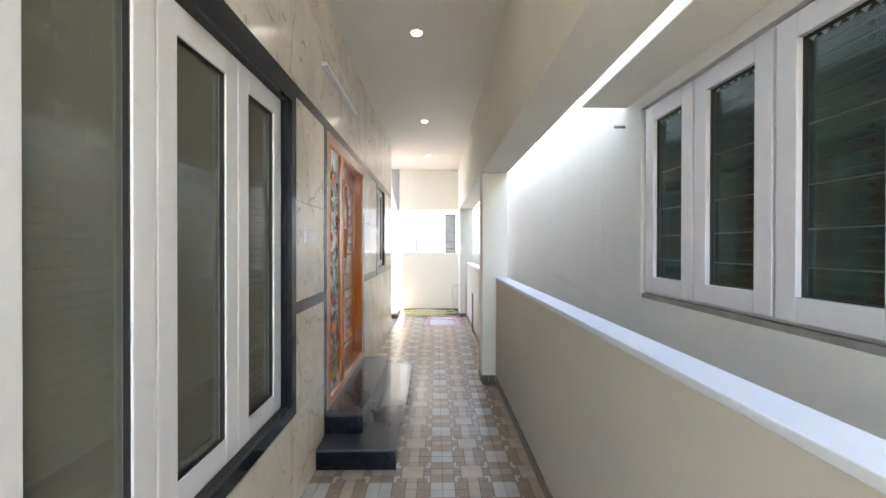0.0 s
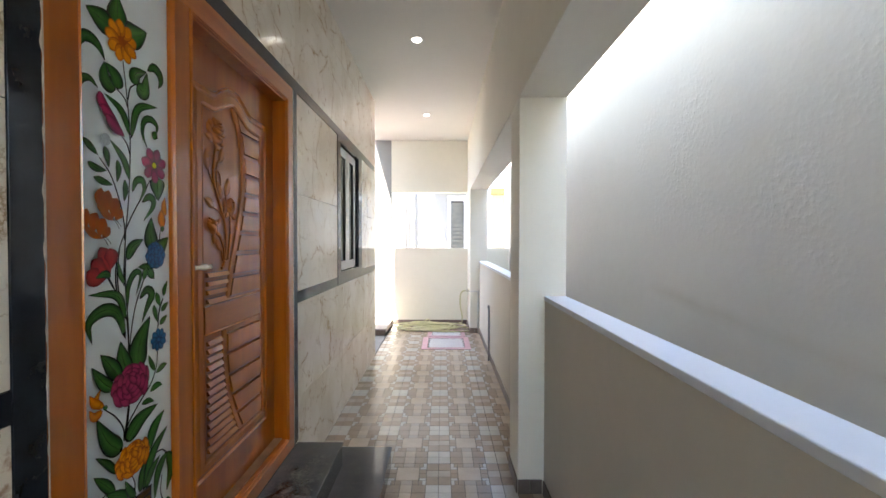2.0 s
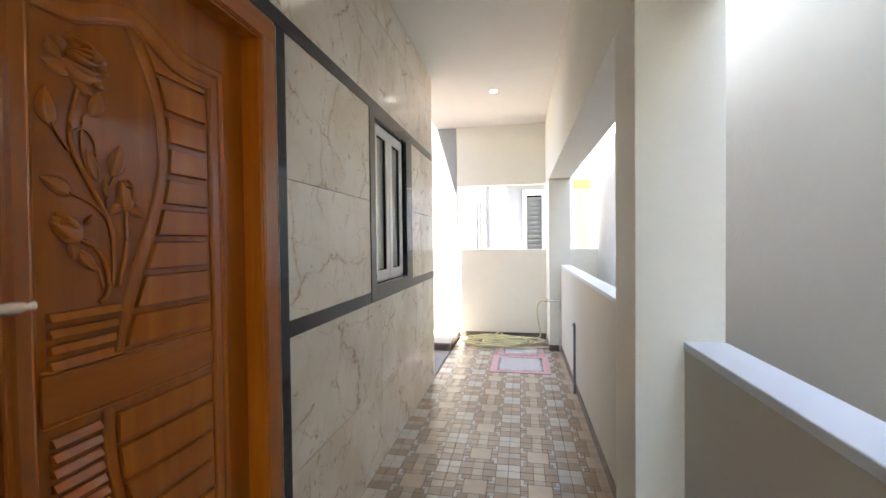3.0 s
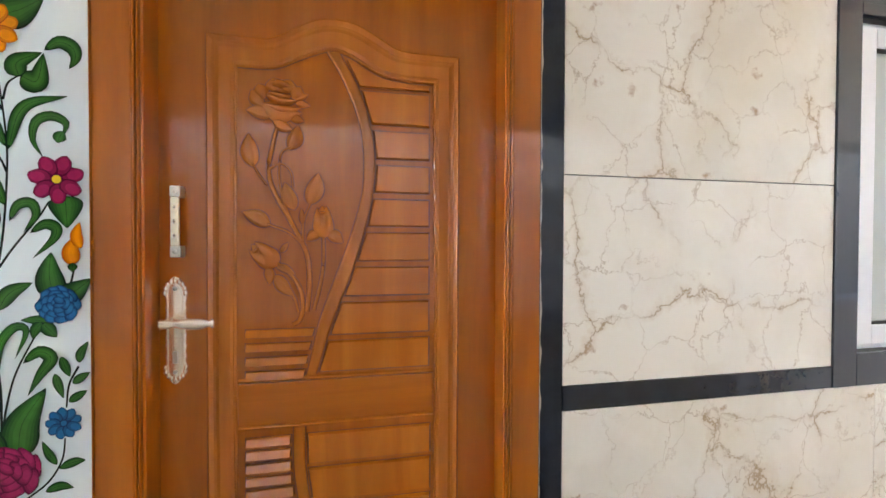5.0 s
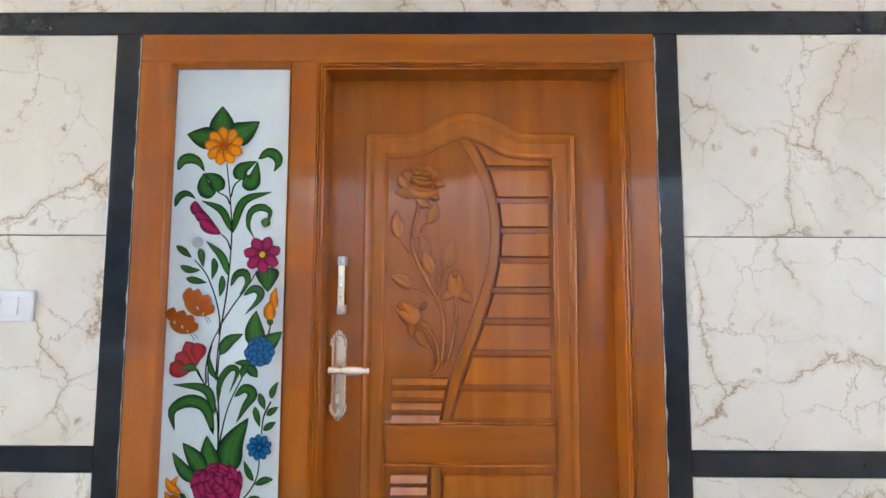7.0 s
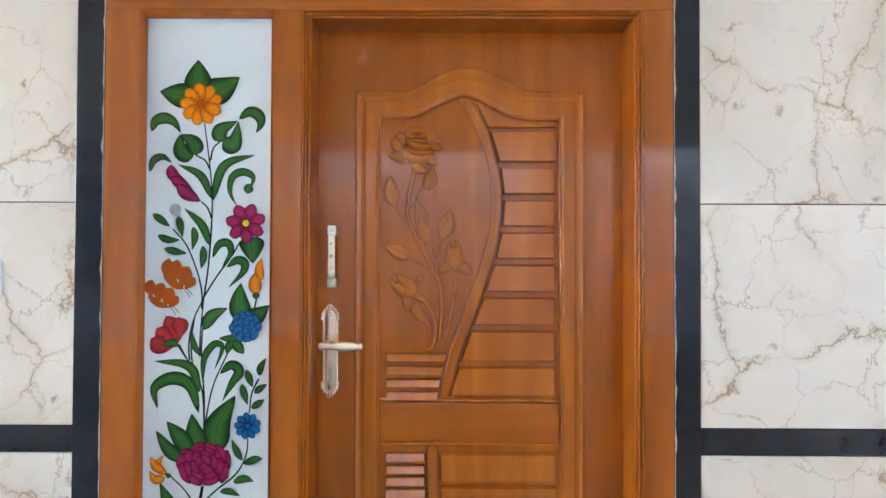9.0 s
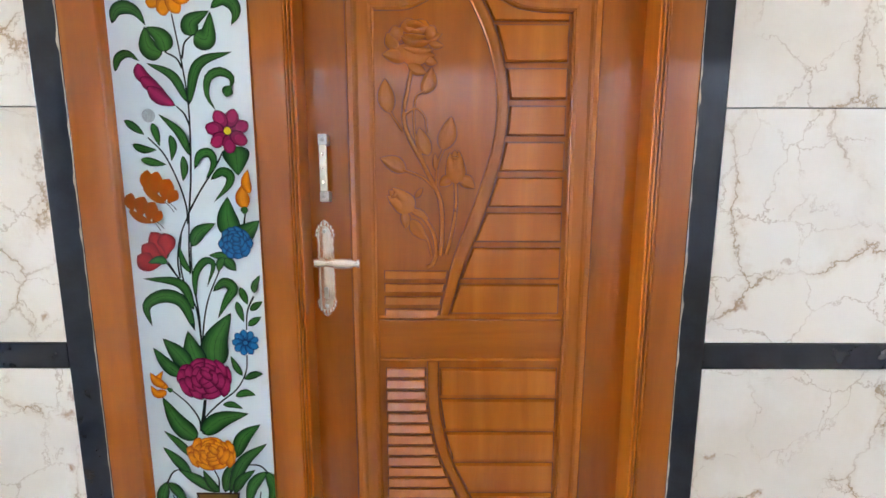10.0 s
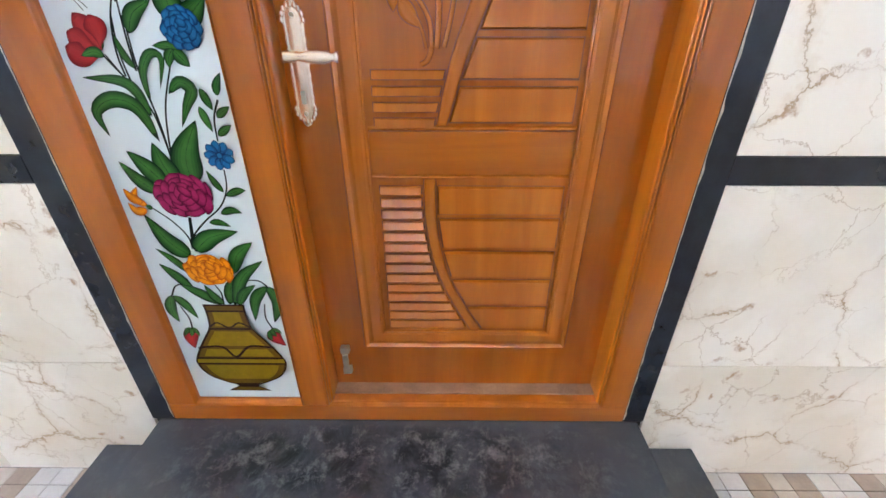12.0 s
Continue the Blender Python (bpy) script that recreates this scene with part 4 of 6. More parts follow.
for k in range(14):
    a = 1.117 - 0.0345 * k
    b = a - 0.021
    slab("louvre", [(3.360, b), (y_at(ll, b) - 0.006, b), (y_at(ll, a) - 0.006, a), (3.360, a)], 0.011, leaf, edge=0.002, lean=-0.010)


# carved rose spray
X_CREASE = LEAF_X + 0.0001


def mound(bm, p0, p1, width, h, x0, bend=0.0, groove=0.3, n=12, m=6, blunt=0.8, tiltx=0.0):
    """A leaf or petal in relief from p0 to its tip p1."""
    p0, p1 = Vector(p0), Vector(p1)
    d = p1 - p0
    side = Vector((-d.y, d.x)).normalized()
    grid = []
    for i in range(n + 1):
        u = i / n
        w = width * 0.5 * math.sin(math.pi * u ** blunt) ** 0.8 if 0 < u < 1 else 0.0005
        c = p0 + d * u + side * bend * math.sin(math.pi * u)
        row = []
        for k in range(m + 1):
            v = 2 * k / m - 1
            q = c + side * w * v
            hh = 2.3 * h * (1 - v * v) ** 0.5 * (math.sin(math.pi * min(max(u, 0.02), 0.98)) ** 0.5) * (1 - groove * math.exp(-(v / 0.2) ** 2)) + tiltx * u
            row.append(bm.verts.new((x0 + hh, q.x, q.y)))
        grid.append(row)
    for r, s in zip(grid, grid[1:]):
        for k in range(m):
            bm.faces.new((r[k], s[k], s[k + 1], r[k + 1])).smooth = True


def relief(name, shapes, parent=leaf):
    global X_CREASE
    # dark rim under each shape, relief shade put into its colour
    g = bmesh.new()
    X_CREASE += 0.00004
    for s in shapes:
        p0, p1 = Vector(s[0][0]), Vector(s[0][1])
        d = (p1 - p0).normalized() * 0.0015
        mound(g, tuple(p0 - d), tuple(p1 + d), s[0][2] + 0.0022, 0.0006, X_CREASE, bend=s[1].get("bend", 0.0), groove=0, blunt=s[1].get("blunt", 0.8))
        X_CREASE += 0.00002
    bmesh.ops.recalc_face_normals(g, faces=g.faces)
    dp("dark_crease", g, M_RELIEF_SHADE, parent)
    bm = bmesh.new()
    for s in shapes:
        mound(bm, *s[0], **s[1])
    bmesh.ops.recalc_face_normals(bm, faces=bm.faces)
    return dp(name, bm, M_CARVE, parent)


X = LEAF_X - 0.001
spray = dp("rose_carving", bmesh.new(), M_CARVE, leaf)
relief("petal_ring", [(((3.426, 1.963), (3.363, 1.975), 0.040, 0.0045, X), dict(groove=0.5, bend=-0.0040, blunt=0.8)),
    (((3.409, 1.983), (3.376, 2.028), 0.037, 0.0045, X), dict(groove=0.2, bend=0.0040, blunt=1.2)),
    (((3.485, 2.001), (3.523, 1.996), 0.022, 0.0045, X), dict(groove=0.3, blunt=0.8)),
    (((3.482, 2.011), (3.518, 2.025), 0.020, 0.0045, X), dict(groove=0.3, blunt=0.8)),
    (((3.429, 1.953), (3.479, 1.928), 0.033, 0.0045, X), dict(groove=0.2, bend=-0.0030, blunt=0.9))], spray)
relief("petal_ring", [(((3.409, 2.006), (3.393, 2.045), 0.040, 0.006, X), dict(groove=0.1, blunt=1.1)),
    (((3.439, 2.023), (3.429, 2.063), 0.047, 0.006, X), dict(groove=0.1, blunt=1.2)),
    (((3.458, 2.023), (3.475, 2.060), 0.047, 0.006, X), dict(groove=0.1, blunt=1.2)),
    (((3.478, 2.011), (3.498, 2.044), 0.040, 0.006, X), dict(groove=0.1, blunt=1.1)),
    (((3.472, 1.964), (3.507, 1.953), 0.027, 0.005, X), dict(groove=0.3, blunt=0.8))], spray)
relief("petal_ring", [(((3.399, 1.992), (3.502, 1.974), 0.053, 0.0065, X), dict(groove=0, bend=-0.0120, blunt=0.8))], spray)
relief("petal_ring", [(((3.409, 1.993), (3.498, 1.988), 0.027, 0.0085, X), dict(groove=-0.1, bend=-0.0100, blunt=0.9))], spray)
relief("petal_ring", [(((3.409, 2.019), (3.492, 2.007), 0.028, 0.0095, X), dict(groove=-0.1, bend=-0.0120, blunt=0.9)),
    (((3.415, 2.046), (3.485, 2.034), 0.022, 0.0085, X), dict(groove=-0.1, bend=0.0080, blunt=0.9))], spray)
relief("petal_ring", [(((3.417, 2.021), (3.478, 2.019), 0.020, 0.0112, X), dict(groove=-0.1, bend=-0.0060, blunt=0.9)),
    (((3.422, 2.039), (3.475, 2.037), 0.015, 0.0105, X), dict(groove=-0.1, bend=0.0050, blunt=0.9))], spray)
relief("petal_ring", [(((3.432, 2.026), (3.468, 2.027), 0.015, 0.0128, X), dict(groove=-0.1, bend=-0.0020, blunt=0.9))], spray)
relief("carved_leaf", [(((3.380, 1.827), (3.369, 1.916), 0.047, 0.0055, X), dict(groove=0.5, bend=0.0040))], spray)
relief("carved_leaf", [(((3.471, 1.876), (3.492, 1.944), 0.043, 0.0055, X), dict(groove=0.5, bend=-0.0050))], spray)
relief("carved_leaf", [(((3.483, 1.718), (3.458, 1.791), 0.043, 0.0055, X), dict(groove=0.5, bend=0.0040))], spray)
relief("carved_leaf", [(((3.519, 1.732), (3.544, 1.820), 0.050, 0.0055, X), dict(groove=0.5, bend=-0.0040))], spray)
relief("carved_leaf", [(((3.422, 1.676), (3.353, 1.711), 0.043, 0.0055, X), dict(groove=0.5, bend=-0.0040))], spray)
relief("carved_leaf", [(((3.416, 1.569), (3.420, 1.519), 0.028, 0.0055, X), dict(groove=0.5, bend=0.0020))], spray)
relief("carved_leaf", [(((3.434, 1.546), (3.476, 1.489), 0.037, 0.0055, X), dict(groove=0.5, bend=-0.0030))], spray)
relief("carved_leaf", [(((3.433, 1.572), (3.484, 1.546), 0.023, 0.0055, X), dict(groove=0.5, bend=0.0030))], spray)
relief("carved_leaf", [(((3.447, 1.605), (3.467, 1.632), 0.017, 0.0055, X), dict(groove=0.5))], spray)
relief("carved_leaf", [(((3.566, 1.659), (3.608, 1.631), 0.037, 0.0055, X), dict(groove=0.5, bend=0.0030))], spray)
relief("carved_leaf", [(((3.548, 1.659), (3.512, 1.637), 0.032, 0.0055, X), dict(groove=0.5, bend=-0.0030))], spray)
relief("carved_leaf", [(((3.503, 1.679), (3.500, 1.724), 0.017, 0.0055, X), dict(groove=0.5))], spray)
relief("carved_bud", [(((3.441, 1.569), (3.375, 1.625), 0.063, 0.0085, X), dict(groove=0, blunt=0.7)),
    (((3.434, 1.588), (3.384, 1.633), 0.032, 0.0112, X), dict(groove=0.1, blunt=0.8)),
    (((3.421, 1.572), (3.370, 1.611), 0.032, 0.0106, X), dict(groove=0.1, blunt=0.8)),
    (((3.399, 1.624), (3.379, 1.602), 0.014, 0.0125, X), dict(groove=-0.1, bend=0.0030, blunt=0.9))], spray)
relief("carved_bud", [(((3.558, 1.642), (3.553, 1.732), 0.057, 0.0085, X), dict(groove=0, blunt=0.7)),
    (((3.567, 1.661), (3.564, 1.731), 0.028, 0.0112, X), dict(groove=0.1, blunt=0.8)),
    (((3.547, 1.660), (3.540, 1.726), 0.028, 0.0106, X), dict(groove=0.1, blunt=0.8)),
    (((3.569, 1.714), (3.539, 1.713), 0.012, 0.0125, X), dict(groove=-0.1, bend=0.0030, blunt=0.9))], spray)


def stalk(points, r, tip=0.7):
    line = outline2(points, 5)
    # flat dark strip under the stem, its shade put into colour
    g = bmesh.new()
    rows2 = []
    for i, p in enumerate(line):
        a, b = line[max(i - 1, 0)], line[min(i + 1, len(line) - 1)]
        n = Vector((-(b[1] - a[1]), b[0] - a[0])).normalized() * (r + 0.0009)
        rows2.append((g.verts.new((LEAF_X + 0.0005, p[0] + n.x, p[1] + n.y)), g.verts.new((LEAF_X + 0.0005, p[0] - n.x, p[1] - n.y))))
    for u, v in zip(rows2, rows2[1:]):
        g.faces.new((u[0], u[1], v[1], v[0]))
    dp("dark_crease", g, M_RELIEF_SHADE, spray)
    t = tube("carved_stem", [(X + 0.004, y - OY, z - OZ) for y, z in outline2(points, 5)], r, M_CARVE, spray, tip=tip)
    return t


stalk([(3.514, 1.446), (3.520, 1.524), (3.513, 1.602), (3.477, 1.679), (3.430, 1.768), (3.418, 1.827), (3.429, 1.890), (3.439, 1.934)], 0.0068, 0.75)
stalk([(3.531, 1.449), (3.547, 1.512), (3.557, 1.579), (3.556, 1.649)], 0.0055)
stalk([(3.504, 1.446), (3.499, 1.499), (3.477, 1.541), (3.438, 1.579)], 0.0058)
stalk([(3.491, 1.446), (3.481, 1.486), (3.458, 1.524), (3.434, 1.542)], 0.0040)
stalk([(3.495, 1.645), (3.463, 1.718), (3.445, 1.789), (3.449, 1.864), (3.472, 1.884)], 0.0036)
stalk([(3.420, 1.824), (3.449, 1.839), (3.473, 1.818), (3.479, 1.778)], 0.0032)
stalk([(3.414, 1.781), (3.394, 1.810), (3.379, 1.837)], 0.0034)
stalk([(3.503, 1.632), (3.506, 1.690), (3.523, 1.735)], 0.0036)
stalk([(3.503, 1.626), (3.467, 1.659), (3.414, 1.680)], 0.0040)
stalk([(3.478, 1.413), (3.494, 1.423), (3.504, 1.449)], 0.0060, 1.1)

# pull handle, lock with lever, bottom bolt
pull = empty("pull_handle", (LEAF_X, 3.208 - OY, 1.682 - OZ))
pull.parent = dr
for s in (-1, 1):
    bm = bmesh.new()
    add_box(bm, (0.0, -0.012, s * 0.074 - 0.014), (0.034, 0.012, s * 0.074 + 0.014), 0.003)
    bmesh.ops.create_uvsphere(bm, u_segments=12, v_segments=8, radius=0.0055, matrix=Matrix.Translation((0.034, 0, s * 0.074)))
    part("end_block", bm, M_STEEL, pull)
bm = bmesh.new()
add_box(bm, (0.026, -0.0095, -0.060), (0.037, 0.0095, 0.060), 0.003)
part("grip", bm, M_CHAMPAGNE, pull, "champagne gold flat grip bar")
for z in (-0.035, 0.0, 0.035):
    bm = bmesh.new()
    for w, h in ((0.003, 0.010), (0.006, 0.004)):
        add_box(bm, (0.0371, -w / 2, z - h / 2), (0.0378 + h * 0.01, w / 2, z + h / 2))
    part("grip_inlay", bm, M_GOLD, pull)

lock = empty("lock_handle", (LEAF_X, 3.197 - OY, 1.409 - OZ))
lock.parent = dr


def plate_half(z):
    """Half width of the ornate lock plate at height z from its middle."""
    a = abs(z)
    if a < 0.085:
        return 0.0240 + 0.0008 * math.sin(z * 260)
    t = (a - 0.085) / 0.051
    return 0.0262 * math.sqrt(max(0.0, 1 - t ** 1.6)) + 0.0022 * math.cos(t * 19) * (1 - t)


zs = [-0.136 + 0.272 * k / 68 for k in range(69)]
bm = bmesh.new()
prof = [(0, 0.0), (0.03, 0.003), (0.10, 0.0055), (0.16, 0.0035), (0.25, 0.005), (0.5, 0.006), (0.75, 0.005), (0.84, 0.0035), (0.90, 0.0055), (0.97, 0.003), (1, 0.0)]
ribbon(bm, [(-max(plate_half(z), 0.001), z) for z in zs], [(max(plate_half(z), 0.001), z) for z in zs], prof, 0.0005)
part("lock_plate", bm, M_GOLD, lock)
for sz in (-1, 1):
    for k in range(9):
        a = math.pi * k / 8
        bm = bmesh.new()
        bmesh.ops.create_uvsphere(bm, u_segments=8, v_segments=6, radius=0.0058,
                                  matrix=Matrix.Translation((0.0045, 0.0235 * math.cos(a), sz * (0.094 + 0.030 * math.sin(a)))) @ Matrix.Diagonal((0.9, 1, 1.25, 1)))
        part("scroll_bead", bm, M_GOLD, lock)
    bm = bmesh.new()
    bmesh.ops.create_uvsphere(bm, u_segments=10, v_segments=6, radius=0.0055, matrix=Matrix.Translation((0.006, 0, sz * 0.105)))
    part("screw", bm, M_STEEL, lock)
tube("rose_collar", [(0.004, 0, 0.024), (0.046, 0, 0.024)], 0.0125, M_GOLD, lock, res=16)
lev = [(0.052, -0.020, 0.024), (0.055, 0.004, 0.024), (0.057, 0.030, 0.024), (0.055, 0.060, 0.023), (0.054, 0.085, 0.023), (0.055, 0.106, 0.023)]
bm = bmesh.new()
rings = []
lp = smooth_path(lev, 8)
for i, p in enumerate(lp):
    u = i / (len(lp) - 1)
    rz = 0.0125 - 0.004 * math.exp(-((u - 0.30) / 0.10) ** 2) + 0.0025 * math.exp(-((u - 0.62) / 0.14) ** 2) - 0.004 * math.exp(-((u - 0.86) / 0.05) ** 2)
    if i in (0, len(lp) - 1):
        rz *= 0.4
    rings.append([bm.verts.new((p.x + 0.7 * rz * math.cos(a), p.y, p.z + rz * math.sin(a))) for a in (k * math.tau / 12 for k in range(12))])
for r, s in zip(rings, rings[1:]):
    for k in range(12):
        bm.faces.new((r[k], r[(k + 1) % 12], s[(k + 1) % 12], s[k])).smooth = True
bm.faces.new(rings[0][::-1])
bm.faces.new(rings[-1])
bmesh.ops.recalc_face_normals(bm, faces=bm.faces)
part("lever", bm, M_GOLD, lock)
bm = bmesh.new()
bmesh.ops.create_cone(bm, cap_ends=True, segments=14, radius1=0.006, radius2=0.006, depth=0.004, matrix=Matrix.Translation((0.007, 0, -0.058)) @ Matrix.Rotation(math.pi / 2, 4, "Y"))
add_box(bm, (0.005, -0.0055, -0.083), (0.0088, 0.0055, -0.061), 0.001)
part("key_cylinder", bm, M_STEEL, lock)

bolt = empty("bottom_bolt", (LEAF_X, 3.205 - OY, 0.505 - OZ))
bolt.parent = dr
for s in (-1, 1):
    bm = bmesh.new()
    add_box(bm, (0.0, -0.014, s * 0.045 - 0.012), (0.020, 0.014, s * 0.045 + 0.012), 0.002)
    part("bracket", bm, M_STEEL, bolt)
bm = bmesh.new()
add_box(bm, (0.016, -0.009, -0.034), (0.026, 0.009, 0.034), 0.002)
part("grip", bm, M_STEEL, bolt)
tagged(dr, "varnished brown teak front door, closed, carved with a rose, and painted glass sidelight", "door")

# uneven filler along the frame's outer edge
for y, s in ((2.5955, -1), (4.1505, 1)):
    bm = bmesh.new()
    zs3 = [0.30 + 0.009 * k for k in range(238)]
    rows3 = []
    for z in zs3:
        w = max(0.0002, 0.0014 + 0.0075 * noise.noise((y * 7, z * 23, 0.3)) + 0.0016 * noise.noise((y, z * 90, 1.3)))
        rows3.append((bm.verts.new((0.0048, y - s * 0.002, z)), bm.verts.new((0.0052, y + s * w * 0.5, z)), bm.verts.new((0.0034, y + s * w, z))))
    for u, v in zip(rows3, rows3[1:]):
        for k in range(2):
            bm.faces.new((u[k], u[k + 1], v[k + 1], v[k]))
    bmesh.ops.recalc_face_normals(bm, faces=bm.faces)
    dp("filler_bead", bm, M_CAULK)


# ---- painted glass of the sidelight ----
def paint(name, color):
    return mat(name, color, 0.12, spec=0.3, noise_scale=55, amount=0.15)


P_LEAF_D = paint("paint_deep_green", (0.003, 0.024, 0.008))
P_LEAF_L = paint("paint_green", (0.045, 0.175, 0.028))
P_LINE = paint("paint_black_green", (0.010, 0.015, 0.012))
P_ORANGE_D = paint("paint_burnt_orange", (0.44, 0.085, 0.003))
P_ORANGE = paint("paint_orange", (0.88, 0.29, 0.006))
P_PINK_D = paint("paint_dark_crimson", (0.11, 0.005, 0.030))
P_PINK = paint("paint_crimson_pink", (0.38, 0.020, 0.100))
P_RED_D = paint("paint_dark_red", (0.20, 0.010, 0.014))
P_RED = paint("paint_red", (0.46, 0.030, 0.030))
P_BLUE_D = paint("paint_navy", (0.004, 0.030, 0.11))
P_BLUE = paint("paint_blue", (0.015, 0.15, 0.36))
P_RUST = paint("paint_rust", (0.42, 0.10, 0.005))
P_GOLD = paint("paint_olive_gold", (0.30, 0.185, 0.010))
P_BROWN = paint("paint_dark_brown", (0.035, 0.014, 0.008))
P_YELLOW = paint("paint_yellow", (0.85, 0.60, 0.03))

bm = bmesh.new()
add_box(bm, (-0.026, 2.6925, 0.3625), (-0.0185, 3.0535, 2.3555))
glass = dp("glass_panel", bm, M_FROST, dr, "pale frosted glass sidelight painted with a tall flower vase")
LAYER = [-0.0183]


def next_layer():
    LAYER[0] += 0.00004
    return LAYER[0]


def flat(bm, ring, x, index):
    f = bm.faces.new([bm.verts.new((x, y, z)) for y, z in ring])
    if f.calc_area() and f.normal.x < 0:
        f.normal_flip()
    f.material_index = index


def strip(bm, mid, widths, x, index):
    rows = []
    for i, p in enumerate(mid):
        a, b = mid[max(i - 1, 0)], mid[min(i + 1, len(mid) - 1)]
        d = Vector((b[0] - a[0], b[1] - a[1]))
        d = d.normalized() if d.length else Vector((0, 1))
        n = Vector((-d.y, d.x)) * widths[i]
        rows.append((bm.verts.new((x, p[0] + n.x, p[1] + n.y)), bm.verts.new((x, p[0] - n.x, p[1] - n.y))))
    for r, s in zip(rows, rows[1:]):
        bm.faces.new((r[0], r[1], s[1], s[0])).material_index = index


def bez(p, n=14):
    """A run of points along a curve through three or four given points."""
    return outline2(p, max(3, n // (len(p) - 1)))


def painted_leaf(pts, width, name="painted_leaf", colors=None, fat=0.8):
    """A brushed leaf along a curve: dark rim, lighter middle, dark vein."""
    mid = bez(pts, 18)
    n = len(mid) - 1
    prof = [max(0.0002, math.sin(math.pi * (i / n) ** fat) ** 0.85) for i in range(n + 1)]
    prof[0] = prof[-1] = 0.0002
    bm = bmesh.new()
    x = next_layer()
    dark, light, vein = colors or [P_LEAF_D, P_LEAF_L, P_LINE]
    strip(bm, mid, [w * width / 2 for w in prof], x, 0)
    for k, g in enumerate((0.86, 0.70, 0.52, 0.32)):
        strip(bm, mid[1:-1 - k // 2], [w * width * g / 2 for w in prof[1:-1 - k // 2]], x + 0.000006 * (k + 1), k + 1)
    if not colors:
        strip(bm, mid[:-2], [0.0004] * (n - 1), x + 0.00003, 5)
    return dp(name, bm, [dark, blend_to(dark, light, 0.25), blend_to(dark, light, 0.5), blend_to(dark, light, 0.75), light, vein], glass)


def painted_stem(pts, w=0.0022):
    mid = bez(pts, 20)
    bm = bmesh.new()
    strip(bm, mid, [w * (0.8 + 0.4 * i / len(mid)) for i in range(len(mid))], next_layer(), 0)
    return dp("painted_stem", bm, P_LINE, glass)


def blend_to(dark, light, share):
    """A paint between two others, made once."""
    key = (dark.name, light.name, share)
    if key not in BLENDS:
        a = dark.node_tree.nodes["Principled BSDF"].inputs["Base Color"].default_value[:3]
        b = light.node_tree.nodes["Principled BSDF"].inputs["Base Color"].default_value[:3]
        BLENDS[key] = paint("paint_blend", tuple(p * (1 - share) + q * share for p, q in zip(a, b)))
    return BLENDS[key]


BLENDS = {}


def blob(c, rx, rz, ang, n=14, wob=0.0, seed=0):
    ca, sa = math.cos(ang), math.sin(ang)
    out = []
    for k in range(n):
        a = math.tau * k / n
        r = 1 + wob * math.sin(a * 5 + seed)
        u, v = rx * r * math.cos(a), rz * r * math.sin(a)
        out.append((c[0] + u * ca - v * sa, c[1] + u * sa + v * ca))
    return out


def painted_flower(c, r, petals, dark, light, heart=None, name="painted_flower", rings=1, squash=1.0):
    """Rounded petals about a heart, in one or more rings, each with a darker rim."""
    r *= 1.1
    bm = bmesh.new()
    for ring in range(rings):
        rr = r * (1 - 0.36 * ring)
        n = max(4, petals - 2 * ring)
        for k in range(n):
            x = next_layer() if k == 0 else x + 0.00002
            a = math.tau * (k + 0.5 * ring) / n + 0.3
            pc = (c[0] + math.cos(a) * rr * 0.58, c[1] + math.sin(a) * rr * 0.58 * squash)
            w = rr * 0.50 * max(0.75, 3.6 / n + 0.25)
            flat(bm, blob(pc, rr * 0.45, w * 0.85, a, wob=0.04, seed=k), x, 0)
            flat(bm, blob((pc[0] + math.cos(a) * rr * 0.04, pc[1] + math.sin(a) * rr * 0.04 * squash), rr * 0.40, w * 0.75, a, seed=k), x + 0.000007, 3)
            flat(bm, blob((pc[0] + math.cos(a) * rr * 0.10, pc[1] + math.sin(a) * rr * 0.10 * squash), rr * 0.28, w * 0.52, a, seed=k), x + 0.000014, 1)
        LAYER[0] = x + 0.00002
    if heart:
        flat(bm, blob(c, r * 0.17, r * 0.17, 0), next_layer(), 2)
    return dp(name, bm, [dark, light, heart or light, blend_to(dark, light, 0.5)], glass)


def painted_rose(c, rx, rz, dark, light, seed):
    """A full bloom: ruffled outer petals and tightly folded inner ones, each with a dark rim."""
    rnd = random.Random(seed)
    bm = bmesh.new()
    x = next_layer()
    flat(bm, blob(c, rx * 0.86, rz * 0.84, 0, 30, wob=0.03, seed=seed), x, 0)
    for ring, (share, count, size) in enumerate(((0.72, 10, 0.34), (0.50, 8, 0.32), (0.30, 5, 0.30), (0.11, 3, 0.26))):
        for k in range(count):
            x += 0.000022
            a = math.tau * (k + 0.5 * ring) / count + rnd.uniform(-0.18, 0.18)
            q = (c[0] + math.cos(a) * rx * share, c[1] + math.sin(a) * rz * share + rz * 0.04 * ring)
            long, broad = rx * size * rnd.uniform(0.85, 1.12), rz * size * rnd.uniform(0.80, 1.0)
            turn = math.atan2(math.sin(a) * rz, math.cos(a) * rx) + math.pi / 2 + rnd.uniform(-0.25, 0.25)
            for i, g in enumerate((1.0, 0.86, 0.70, 0.46)):
                shift = (1 - g) * 0.35
                mid = (q[0] + math.cos(a) * long * shift, q[1] + math.sin(a) * broad * shift)
                flat(bm, blob(mid, long * g, broad * g * 0.85, turn, 16, wob=0.05, seed=seed + k), x + 0.000004 * i, (0, 2, 3, 1)[i])
    LAYER[0] = x + 0.00003
    return dp("painted_flower", bm, [dark, light, blend_to(dark, light, 0.35), blend_to(dark, light, 0.7)], glass)


